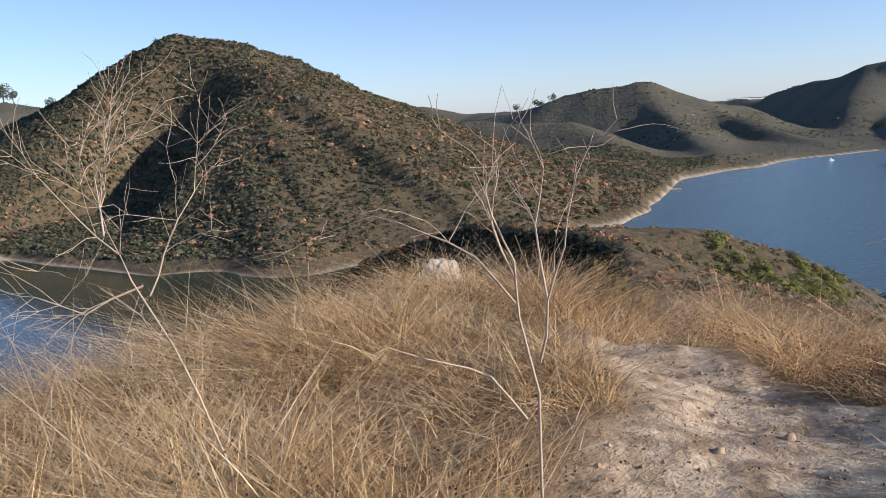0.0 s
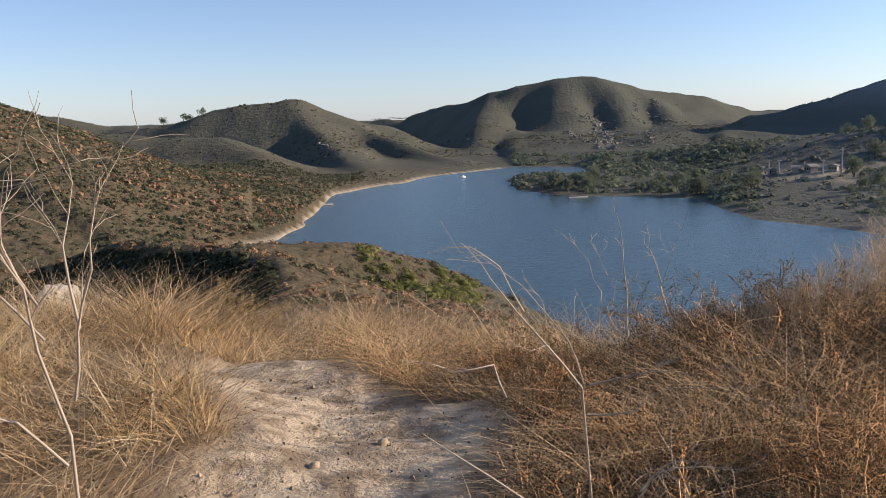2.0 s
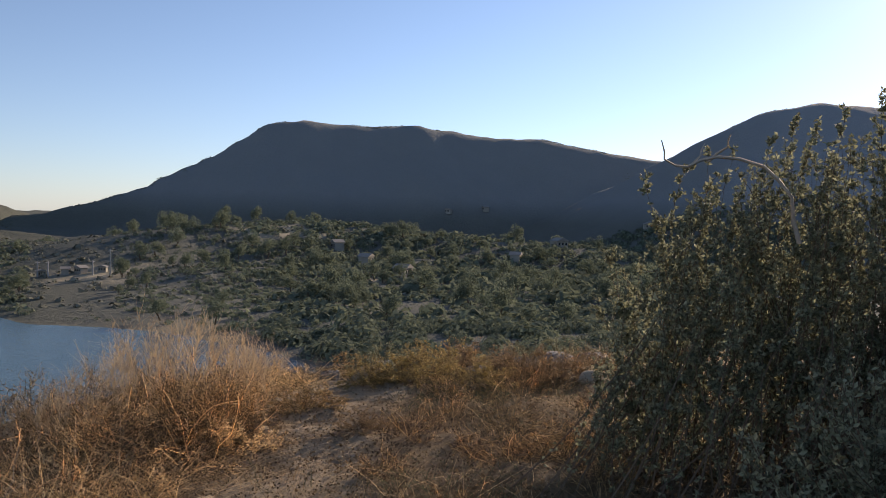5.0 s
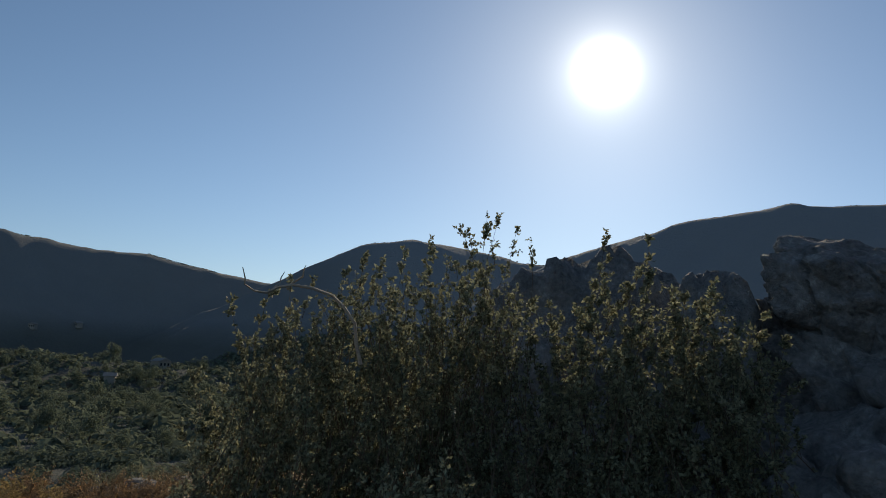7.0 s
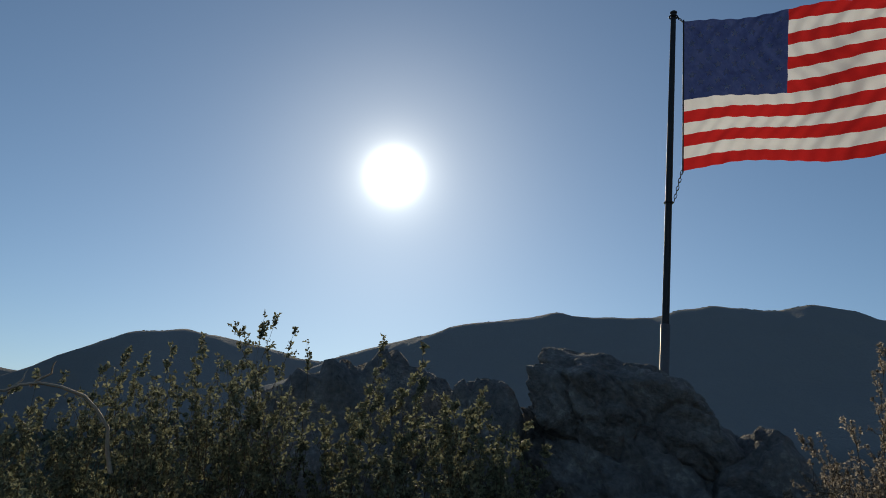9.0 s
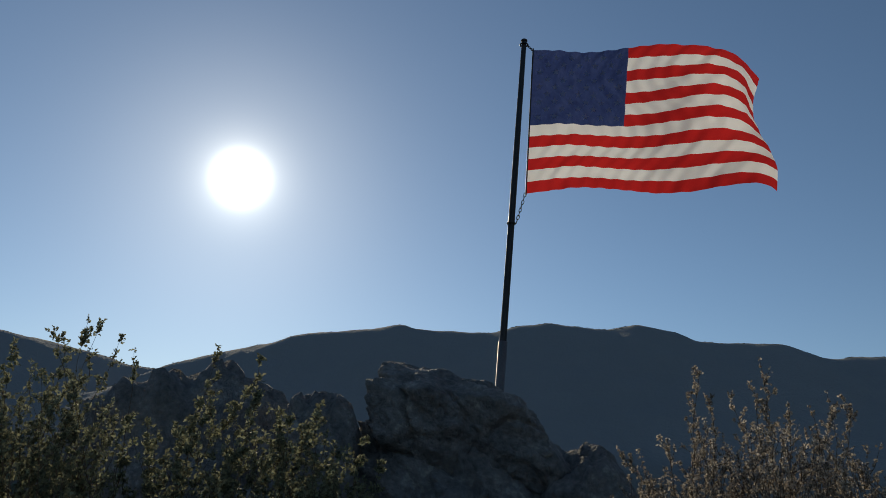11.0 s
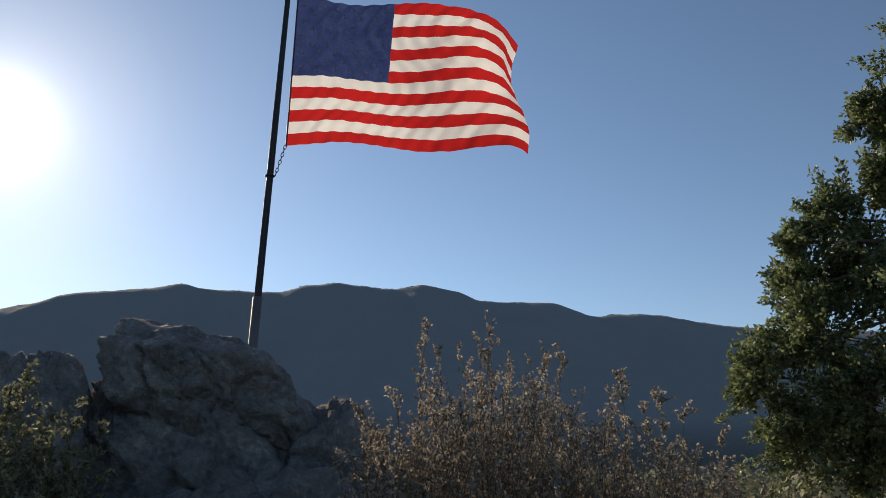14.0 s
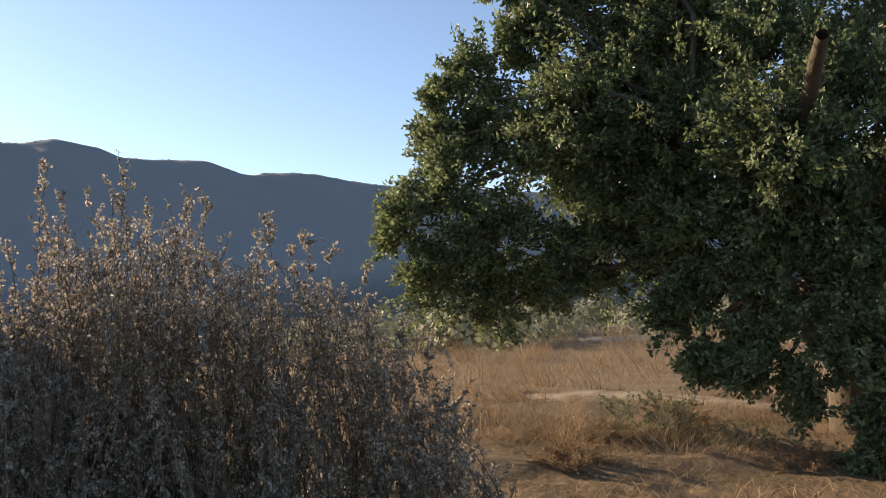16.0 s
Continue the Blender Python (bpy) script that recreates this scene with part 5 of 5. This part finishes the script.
    V, F = leaf_sheets(P, D, 0.045 * rng.uniform(0.6, 1.35, n), 0.028 * rng.uniform(0.7, 1.3, n), rng, 0.5)
    tagged(part_np("crown", V, F, OAK_LEAF, e), kind="stuff")
    return e


oak(on_ground(183.5, 7.7), 91)

# ---- flagpole and flag ----
POLE = np.array((5.66, -3.86))
Z_FOOT, Z_STEP, Z_RING, Z_TOP = 2.2, 2.78, 3.78, 5.5
pole = thing("flagpole", "slim grey steel flagpole set in the rocks", "flagpole", (POLE[0], POLE[1], Z_FOOT))
LEAN = np.array((-0.08, -0.1, Z_TOP - Z_FOOT)) / (Z_TOP - Z_FOOT)


def up_pole(z):
    return LEAN * (z - Z_FOOT)


V, F = tubes([[(up_pole(Z_FOOT - 0.5), 0.038), (up_pole(Z_STEP), 0.038), (up_pole(Z_STEP + 0.004), 0.03)]], 16)
part_np("sleeve", V, F, STEEL, pole, "galvanised lower sleeve", True)
V, F = tubes([[(up_pole(Z_STEP - 0.02), 0.029), (up_pole(4.2), 0.027), (up_pole(Z_TOP), 0.022)]], 16)
part_np("pole", V, F, DARK_STEEL, pole, smooth=True)
bm = bmesh.new()
bmesh.ops.create_uvsphere(bm, u_segments=14, v_segments=8, radius=0.03, matrix=Matrix.Translation(up_pole(Z_TOP)) @ Matrix.Diagonal((1, 1, 0.6, 1)))
part("cap", bm, DARK_STEEL, pole)
for zz in (Z_RING, Z_TOP - 0.04):
    w = np.linspace(0, 2 * math.pi, 17)
    V, F = tubes([[(up_pole(zz) + np.array((0.034 * math.cos(q), 0.034 * math.sin(q), 0)), 0.007) for q in w]], 6)
    part_np("collar_ring", V, F, DARK_STEEL, pole, smooth=True)
FLY = np.array((math.sin(radians(214)), math.cos(radians(214)), 0.0))
FACE = np.array((math.sin(radians(124)), math.cos(radians(124)), 0.0))


def chain(a, b, n):
    for k in range(n):
        p, q = a + (b - a) * (k / n), a + (b - a) * ((k + 1.25) / n)
        d, side = unit(q - p), (FLY if k % 2 else FACE)
        c, half = (p + q) / 2, np.linalg.norm(q - p) / 2
        w = np.linspace(0, 2 * math.pi, 13)
        V, F = tubes([[(c + d * half * math.cos(u) + side * 0.011 * math.sin(u), 0.0035) for u in w]], 5)
        part_np("chain_link", V, F, DARK_STEEL, pole, smooth=True)


HOIST_TOP, HOIST_BOTTOM, FLY_LEN = 5.41, 4.05, 2.12
chain(up_pole(Z_RING) + FLY * 0.04, up_pole(HOIST_BOTTOM) + FLY * 0.1, 8)
chain(up_pole(Z_TOP - 0.04) + FLY * 0.03, up_pole(HOIST_TOP) + FLY * 0.075, 3)
flag = thing("flag", "red, white and blue striped flag flying in the wind", "flag", (POLE[0], POLE[1], Z_FOOT))


def cloth(u, v, off=0.0):
    """The flag's surface: u along the fly, v down the hoist, 0 to 1."""
    u, v = np.asarray(u, float), np.asarray(v, float)
    h = HOIST_TOP - (HOIST_TOP - HOIST_BOTTOM) * v
    p = LEAN[None] * (h - Z_FOOT)[:, None] + FLY[None] * (0.085 + 0.02 * v + u * FLY_LEN * (0.99 - 0.04 * u * v))[:, None]
    wave = (0.02 + 0.27 * u) * np.sin(6.9 * u - 1.9 * v + 0.5) * np.minimum(1, u * 4) + 0.05 * u * u * np.sin(13 * u + 5 * v)
    crinkle = 0.009 * np.sin(95 * u + 7 * np.sin(8 * v)) * np.clip(1.25 - u, 0.3, 1) * np.minimum(1, 9 * u) + 0.008 * np.sin(34 * v + 26 * u + 3 * np.sin(9 * u)) * np.minimum(1, 5 * u)
    rise = 0.11 * np.sin(3.0 * u) * (0.35 + 0.65 * v) + 0.035 * u * np.sin(9.5 * u - 1.0) - (0.1 - 0.06 * v) * u ** 3
    tip = np.clip((u - 0.88) / 0.12, 0, 1)
    return p + FACE[None] * (wave + crinkle + off)[:, None] + np.array([[0, 0, 1.0]]) * rise[:, None] - FLY[None] * (0.1 * tip * np.sin(3 * v + 0.6) ** 2)[:, None]


def cloth_piece(name, u0, u1, v0, v1, nu, nv, mat, parent):
    U, Vv = np.meshgrid(np.linspace(u0, u1, nu + 1), np.linspace(v0, v1, nv + 1))
    P = cloth(U.ravel(), Vv.ravel())
    i, j = np.meshgrid(np.arange(nv), np.arange(nu), indexing="ij")
    F = np.stack([i * (nu + 1) + j, i * (nu + 1) + j + 1, (i + 1) * (nu + 1) + j + 1, (i + 1) * (nu + 1) + j], 2).reshape(-1, 4)
    return part_np(name, P, F, mat, parent, smooth=True)


for k in range(13):
    cloth_piece("stripe", 0.0 if k >= 7 else 0.4, 1.0, k / 13, (k + 1) / 13, 120 if k >= 7 else 72, 5, RED_CLOTH if k % 2 == 0 else WHITE_CLOTH, flag)
canton = cloth_piece("canton", 0.0, 0.4, 0.0, 7 / 13, 60, 44, BLUE_CLOTH, flag)
V, F = tubes([[(cloth([0.0], [q])[0], 0.007) for q in np.linspace(-0.01, 1.01, 16)]], 6)
part_np("hoist_band", V, F, DARK_STEEL, flag, "dark hoist edge with grommets", True)
for row in range(9):
    for col in range(6 - row % 2):
        cu, cv = 0.4 * (2 * col + 1 + row % 2) / 12, 7 / 13 * (row + 1) / 10
        w = np.arange(10) * math.pi / 5
        rad = np.where(np.arange(10) % 2 == 0, 0.034, 0.014)
        us, vs = cu + rad * np.sin(w) / FLY_LEN, cv - rad * np.cos(w) / (HOIST_TOP - HOIST_BOTTOM)
        faces = np.array([(0, 1 + i, 1 + (i + 1) % 10) for i in range(10)])
        P = np.concatenate([cloth([cu], [cv], -0.003), cloth(us, vs, -0.003)])
        part_np("star", P, faces, STAR_CLOTH, canton)


# ---- far vegetation, houses, boats ----
def clumps(name, label, rng, x, y, size, tris, mat, squash=0.8, sink=0.15):
    """Round leafy bushes, each a ragged shell of small leafy faces, standing on the land."""
    n = len(x)
    z = land(x, y)
    d = unit(rng.normal(0, 1, (n, tris, 3)))
    d[..., 2] = np.abs(d[..., 2]) * 1.1 - 0.1
    rad = size[:, None, None] * rng.uniform(0.65, 1.05, (n, tris, 1))
    c = np.stack([x, y, z - sink * size], 1)[:, None] + d * rad * np.array((1, 1, squash))
    a = unit(np.cross(d, rng.normal(0, 1, (n, tris, 3))))
    b = np.cross(d, a)
    s = size[:, None, None] * rng.uniform(0.3, 0.6, (n, tris, 1)) * (3.2 / math.sqrt(tris))
    tilt = d * rng.uniform(-0.5, 0.5, (n, tris, 1))
    V = np.stack([c + a * s, c - a * s * 0.6 + (b + tilt) * s, c - a * s * 0.6 - (b - tilt) * s], 2).reshape(-1, 3)
    return tagged(part_np(name, V, np.arange(len(V)).reshape(-1, 3), mat), label, "bushes", kind="stuff")


def wild(rng, n, az0, az1, r0, r1, low=1.5, thin=0.0, seed=71, scale=22):
    az, r = np.radians(rng.uniform(az0, az1, n)), np.sqrt(rng.uniform(r0 ** 2, r1 ** 2, n))
    x, y = r * np.sin(az), r * np.cos(az)
    ok = land(x, y) > WATER + low
    ok &= wave_noise(x / scale, y / scale, seed, 3) > rng.uniform(-1, 1, n) * 0.5 + thin
    return x[ok], y[ok]


rng = np.random.RandomState(33)
x, y = wild(rng, 30000, -44, 14, 150, 360, thin=-0.6)
clumps("hillside_bushes", "dark olive chaparral bushes on the dry hillside", rng, x, y, rng.gamma(3, 0.13, len(x)) + 0.22, 10, SCRUB, 0.75)
x, y = wild(rng, 2000, -17, 28, 40, 145, low=0.8, thin=-0.1)
clumps("knoll_bushes", "olive chaparral bushes on the knoll above the lake", rng, x, y, rng.gamma(2.2, 0.17, len(x)) + 0.12, 30, SCRUB_FAR, 0.6)
# added brush whose dark colour paints the shade on the ravine face
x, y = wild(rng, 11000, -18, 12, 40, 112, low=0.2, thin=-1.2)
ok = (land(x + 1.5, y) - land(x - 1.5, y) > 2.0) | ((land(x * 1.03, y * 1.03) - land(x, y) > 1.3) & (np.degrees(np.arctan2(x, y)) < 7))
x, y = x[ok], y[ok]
clumps("ravine_shade_brush", "dense brush coloured dark to deepen the ravine's shade below the knoll", rng, x, y, rng.gamma(4, 0.1, len(x)) + 0.3, 26, RAVINE_SHADE)
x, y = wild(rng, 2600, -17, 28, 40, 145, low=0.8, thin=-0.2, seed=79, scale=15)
# no rusty brush on the ravine face, so its painted shade stays dark
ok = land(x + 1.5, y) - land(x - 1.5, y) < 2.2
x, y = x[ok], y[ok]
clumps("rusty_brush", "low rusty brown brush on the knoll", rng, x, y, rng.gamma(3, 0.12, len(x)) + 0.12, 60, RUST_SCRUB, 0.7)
# the brush stands thicker on the hill's shaded western hollow
x, y = wild(rng, 26000, -36, -12, 160, 420, thin=-1.2)
ok = rng.uniform(0, 1, len(x)) < np.interp(np.degrees(np.arctan2(x, y)) + 1.5 * wave_noise(x / 14, y / 14, 93, 3), [-19, -15], [1.0, 0.12])
x, y = x[ok], y[ok]
clumps("hollow_thicket", "dense olive brush in the shaded hollow of the hill", rng, x, y, rng.gamma(3, 0.14, len(x)) + 0.28, 8, HOLLOW_LEAF, 0.7)
x, y = wild(rng, 6000, -40, 14, 150, 310, thin=-0.2, seed=80, scale=18)
clumps("rusty_brush", "low rusty brown brush on the hillside", rng, x, y, rng.gamma(3, 0.16, len(x)) + 0.15, 12, RUST_SCRUB)
x, y = wild(rng, 170, 13.5, 22, 92, 116, low=0.8, thin=-0.3, seed=78, scale=12)
clumps("green_thicket", "green leafy thicket on the knoll above the lake", rng, x, y, rng.gamma(5, 0.15, len(x)) + 0.25, 60, GREEN_SCRUB)
x, y = wild(rng, 30000, -44, 40, 330, 700, thin=0.12, scale=30)
clumps("far_bushes", "olive chaparral on the far hills", rng, x, y, rng.gamma(3, 0.16, len(x)) + 0.25, 7, SCRUB_FAR, 0.4)


def cliff_rocks(rng, sites):
    """Pale jagged rock faces, broken into slabs, that stand out of the steep far slopes."""
    corners = np.array([(i, j, k) for i in (-1, 1) for j in (-1, 1) for k in (-1, 1)], float)
    quads = np.array([(0, 1, 3, 2), (4, 6, 7, 5), (0, 4, 5, 1), (2, 3, 7, 6), (0, 2, 6, 4), (1, 5, 7, 3)])
    V = []
    for az, el, wide, tall in sites:
        for k in range(int(14 + 190 * wide * tall)):
            up = rng.uniform(-1, 1)
            p = np.array(on_land(az + wide * (0.3 * rng.normal() - 0.5 * up), el + tall * up * 0.8, 250))
            size = rng.gamma(3, 0.24) * np.array([1.0, 0.8, 1.5])
            p[2] -= 0.45 * size[2]
            th = rng.uniform(0, math.pi)
            q = corners * size * rng.uniform(0.5, 1.15, (8, 3))
            q[:, 0] += 0.3 * q[:, 2]
            turn = np.array([[math.cos(th), -math.sin(th), 0], [math.sin(th), math.cos(th), 0], [0, 0, 1]])
            V.append(q @ turn.T + p[:3])
    F = (np.arange(len(V))[:, None, None] * 8 + quads[None]).reshape(-1, 4)
    return tagged(part_np("cliff_rocks", np.concatenate(V), F, CLIFF), "pale jagged rocks breaking out of the far slopes", "rocks", kind="stuff")


cliff_rocks(np.random.RandomState(52), [(30.37, -1.04, 1.02, 0.9), (31.15, -2.2, 0.66, 0.78), (30.21, -2.04, 0.48, 0.66), (28.71, -1.61, 0.6, 0.3), (33.76, -1.86, 0.42, 0.54), (32.72, 0.19, 0.24, 0.48), (34.04, 0.45, 0.3, 0.36), (29.43, -1.88, 0.42, 0.36), (11.05, -2.81, 0.3, 0.1)])
# bushes and small rocks that break the crest lines
x, y = [], []
for P, _, _ in RIDGES:
    if np.hypot(*P[0][:2]) > 350 and len(P) > 7:
        for p, q in zip(P[:-1], P[1:]):
            m = int(np.hypot(*(q - p)[:2]) / 0.4)
            s = rng.uniform(0, 1, m)[:, None]
            s = p[None] + s * (q - p)[None] + rng.normal(0, 3.0, (m, 3))
            ok = wave_noise(s[:, 0] / 14, s[:, 1] / 14, 63, 3) > rng.uniform(-0.5, 0.7, m)
            x, y = x + list(s[ok, 0]), y + list(s[ok, 1])
x, y = np.array(x), np.array(y)
clumps("crest_bushes", "bushes and small trees along the ridge lines", rng, x, y, rng.gamma(1.4, 0.2, len(x)) + 0.45, 8, MOUNTAIN_SCRUB, 0.6, 0.5)
x, y = wild(rng, 3000, 38, 100, 230, 430, low=1.0, thin=-0.4)
clumps("far_bushes", "dark scrub on the shaded mountains", rng, x, y, rng.gamma(5, 0.16, len(x)) + 0.3, 7, MOUNTAIN_SCRUB)
x, y = wild(rng, 9500, 36, 95, 85, 500, low=0.6, thin=-0.6)


def off_yard(x, y):
    """True away from the open boat yard on the shore."""
    az, r = np.degrees(np.arctan2(x, y)), np.hypot(x, y)
    return (az < 40.8) | (az > 46.2) | (r > 390) | (r < 225)


ok = off_yard(x, y)
x, y = x[ok], y[ok]
size = (rng.gamma(4, 0.34, len(x)) + 0.6) * np.interp(np.degrees(np.arctan2(x, y)), [50, 60], [0.55, 1.3])
near = np.hypot(x, y) < 190
clumps("valley_wood", "mixed low trees and brush filling the valley", rng, x[~near], y[~near], size[~near], 30, TREE_FAR, 0.9)
clumps("valley_wood", "fine-leaved grey-green brush on the near valley slope", rng, x[near], y[near], size[near], 170, TREE_FAR, 0.9)
x, y = wild(rng, 1500, 24.5, 42, 225, 460, low=0.5, thin=-0.35, seed=74, scale=26)
ok = off_yard(x, y)
x, y = x[ok], y[ok]
clumps("shore_wood", "dark low trees and brush along the lake shore", rng, x, y, rng.gamma(4, 0.3, len(x)) + 0.5, 26, TREE_FAR, 0.9)
x, y = wild(rng, 130, 146, 196, 24, 40, low=-99, thin=-0.6)
clumps("grey_brush", "grey-green brush beyond the straw meadow", rng, x, y, rng.gamma(4, 0.18, len(x)) + 0.5, 900, SHRUB_LEAF, 1.0)


def valley_tree_mesh(seed):
    rng = np.random.RandomState(seed)
    e = thing("valley_tree", "dark green tree on the valley floor", "tree", group="valley trees")
    V, F = tubes([bent_path((0, 0, -0.5), (0, 0, 1), 2.6, 4, 0.3, 0.18, rng)], 6)
    part_np("trunk", V, F, BARK, e)
    C = rng.normal(0, 1, (9, 3)) * np.array((1.1, 1.1, 0.8)) + np.array((0, 0, 3.6))
    n = 1000
    k = rng.randint(0, 9, n)
    d = unit(rng.normal(0, 1, (n, 3)))
    P = C[k] + d * rng.uniform(0.8, 1.35, (n, 1))
    V, F = leaf_sheets(P, unit(d + rng.normal(0, 0.7, (n, 3))), rng.uniform(0.25, 0.55, n), rng.uniform(0.22, 0.45, n), rng)
    part_np("crown", V, F, TREE_FAR, e)
    return e


kinds = [valley_tree_mesh(100 + k) for k in range(4)]
rng = np.random.RandomState(37)
spots = []
x, y = wild(rng, 420, 40, 92, 190, 430, low=0.8, thin=-0.3, seed=77, scale=40)
spots += list(zip(x[:200], y[:200], rng.uniform(0.6, 1.3, 200)))
x, y = wild(rng, 160, 25.5, 48, 225, 300, low=0.3, thin=-0.5, seed=77, scale=40)
spots += list(zip(x[:85], y[:85], rng.uniform(0.45, 1.0, 85)))
for a, e, s in ((-32.2, 2.0, 2.0), (-31.6, 1.95, 1.4), (-29.6, 1.6, 1.2), (0.9, -0.35, 1.0), (2.2, 0.0, 1.1), (2.6, 0.1, 0.8), (3.4, 0.2, 0.9), (16.6, 0.0, 1.0), (17.4, 0.1, 0.9)):
    p = polar(a, 660 if a < -20 else (585 if a < 10 else 818))
    spots.append((p[0], p[1], s))
spots = [q for q in spots if off_yard(q[0], q[1])]
for k, (sx, sy, s) in enumerate(spots):
    z = float(land(np.array([sx]), np.array([sy]))[0])
    m = pose(sx, sy, z, 0, 0, 57 * k) @ Matrix.Diagonal((s, s, s * rng.uniform(0.85, 1.3), 1))
    if k < 4:
        kinds[k].matrix_basis = m
    else:
        t = copy_thing(kinds[k % 4], m)
        t.matrix_basis = m


def box_mesh(sx, sy, sz, z0=0.0, bevel=0.0):
    bm = bmesh.new()
    bmesh.ops.create_cube(bm, size=1.0, matrix=Matrix.Translation((0, 0, z0 + sz / 2)) @ Matrix.Diagonal((sx, sy, sz, 1)))
    if bevel:
        bmesh.ops.bevel(bm, geom=bm.edges[:], offset=bevel, segments=2, affect="EDGES")
    return bm


def house(place, turn, w, d, h, mat_label):
    e = thing("house", mat_label, "house", place, "houses in the valley")
    e.rotation_euler = (0, 0, radians(turn))
    part("wall", box_mesh(w, d, h + 1.0, -1.0, 0.03), PLASTER, e, smooth=False)
    bm = bmesh.new()
    o, rise = 0.5, w * 0.22
    a = [bm.verts.new(q) for q in ((-w / 2 - o, -d / 2 - o, h), (w / 2 + o, -d / 2 - o, h), (w / 2 + o, d / 2 + o, h), (-w / 2 - o, d / 2 + o, h), (0, -d / 2 - o, h + rise), (0, d / 2 + o, h + rise))]
    for f in ((0, 1, 4), (2, 3, 5), (1, 2, 5, 4), (3, 0, 4, 5), (3, 2, 1, 0)):
        bm.faces.new([a[i] for i in f])
    part("roof", bm, ROOF_MAT, e, smooth=False)
    for sx in (-0.3, 0.0, 0.3):
        for sd in (-1, 1):
            win = part("window", box_mesh(w * 0.14, 0.12, h * 0.4, h * 0.35), GLASS_DARK, e, smooth=False)
            win.location = (sx * w, sd * d / 2, 0)
    return e


for k, (a, e, w) in enumerate([(65.1, -4.2, 7), (70.8, 0.5, 6), (68.2, 0.2, 5), (82.1, -0.5, 7), (76.0, -1.9, 7), (62.5, -3.4, 6), (43.0, -4.2, 3.2), (43.9, -4.15, 3.8), (45.2, -4.1, 2.8), (41.6, -4.35, 2.6), (73.0, -3.0, 6), (60.5, -2.4, 6)]):
    house(on_land(a, e), 37 * k, w, w * 0.7, 3.0 if w > 4 else 1.9, "pale stucco house with a low gabled roof among trees")


def mast(place, h):
    e = thing("mast", "slender pale utility mast near the shore", "mast", place, "masts")
    V, F = tubes([[((0, 0, -0.5), 0.3), ((0, 0, h), 0.2)]], 8)
    part_np("pole", V, F, DOCK_MAT, e)
    V, F = tubes([[((-1, 0, h * 0.92), 0.08), ((1, 0, h * 0.92), 0.08)]], 5)
    part_np("crossarm", V, F, DOCK_MAT, e)
    return e


for a, e, h in ((45.66, -4.3, 9.0), (41.4, -4.4, 5.5), (42.0, -4.4, 5.5), (44.6, -4.3, 5.0)):
    mast(on_land(a, e), h)


def on_water(az, el):
    r = (EYE - WATER) / math.tan(radians(-el))
    return polar(az, r, WATER)


def boat(place, turn, length):
    e = thing("boat", "small white motor boat on the reservoir", "boat", place, "boats")
    e.rotation_euler = (0, 0, radians(turn))
    bm = bmesh.new()
    bmesh.ops.create_uvsphere(bm, u_segments=16, v_segments=10, radius=0.5)
    for v in bm.verts:
        v.co = Vector((v.co.x * length, v.co.y * length * 0.4 * (1 - 0.5 * max(v.co.x, 0)), max(min(v.co.z, 0.12), -0.2) * 1.6 + 0.25))
    part("hull", bm, BOAT_MAT, e)
    part("cabin", box_mesh(length * 0.25, length * 0.2, 0.7, 0.4, 0.08), BOAT_MAT, e)
    return e


boat(on_water(21.0, -4.42), 20, 3.2)


def dock(place, turn, length):
    e = thing("dock", "floating grey boat dock off the shore", "dock", place, "docks")
    e.rotation_euler = (0, 0, radians(turn))
    for k in range(6):
        b = part("deck_board", box_mesh(length / 6 - 0.1, 1.6, 0.35, 0.05, 0.03), DOCK_MAT, e, smooth=False)
        b.location = ((k - 2.5) * length / 6, 0, 0)
    return e


dock(on_water(11.2, -6.1), 10, 6)
dock(on_water(29.0, -5.95), 0, 7)

# pale rock faces on the slopes
rng = np.random.RandomState(51)
P = [on_land(a + rng.normal(0, 0.7), e + rng.normal(0, 0.5)) for a, e, m in ((-9.5, -0.2, 14), (-10.5, 0.7, 10), (33.8, -1.8, 40), (31.2, -2.2, 30), (32.0, -1.2, 30), (34.5, -0.4, 20), (30.2, -1.0, 12), (36, -2.4, 12), (11.6, -1.8, 14), (13.0, -2.4, 8), (-25.5, 3.4, 10), (-22, 4.2, 10)) for _ in range(m)]
P = np.array(P)
size = 0.0017 * np.hypot(P[:, 0], P[:, 1]) * rng.uniform(0.4, 1.5, len(P))
V = (P[:, None] + octa[None] * size[:, None, None] * rng.uniform(0.4, 1.6, (len(P), 6, 3)) * np.array((1.3, 1.3, 1.0))).reshape(-1, 3)
F = (np.arange(len(P))[:, None, None] * 6 + tri[None]).reshape(-1, 3)
tagged(part_np("rock_faces", V, F, FAR_ROCK), "pale granite outcrops showing through the scrub", "rocks", kind="stuff")
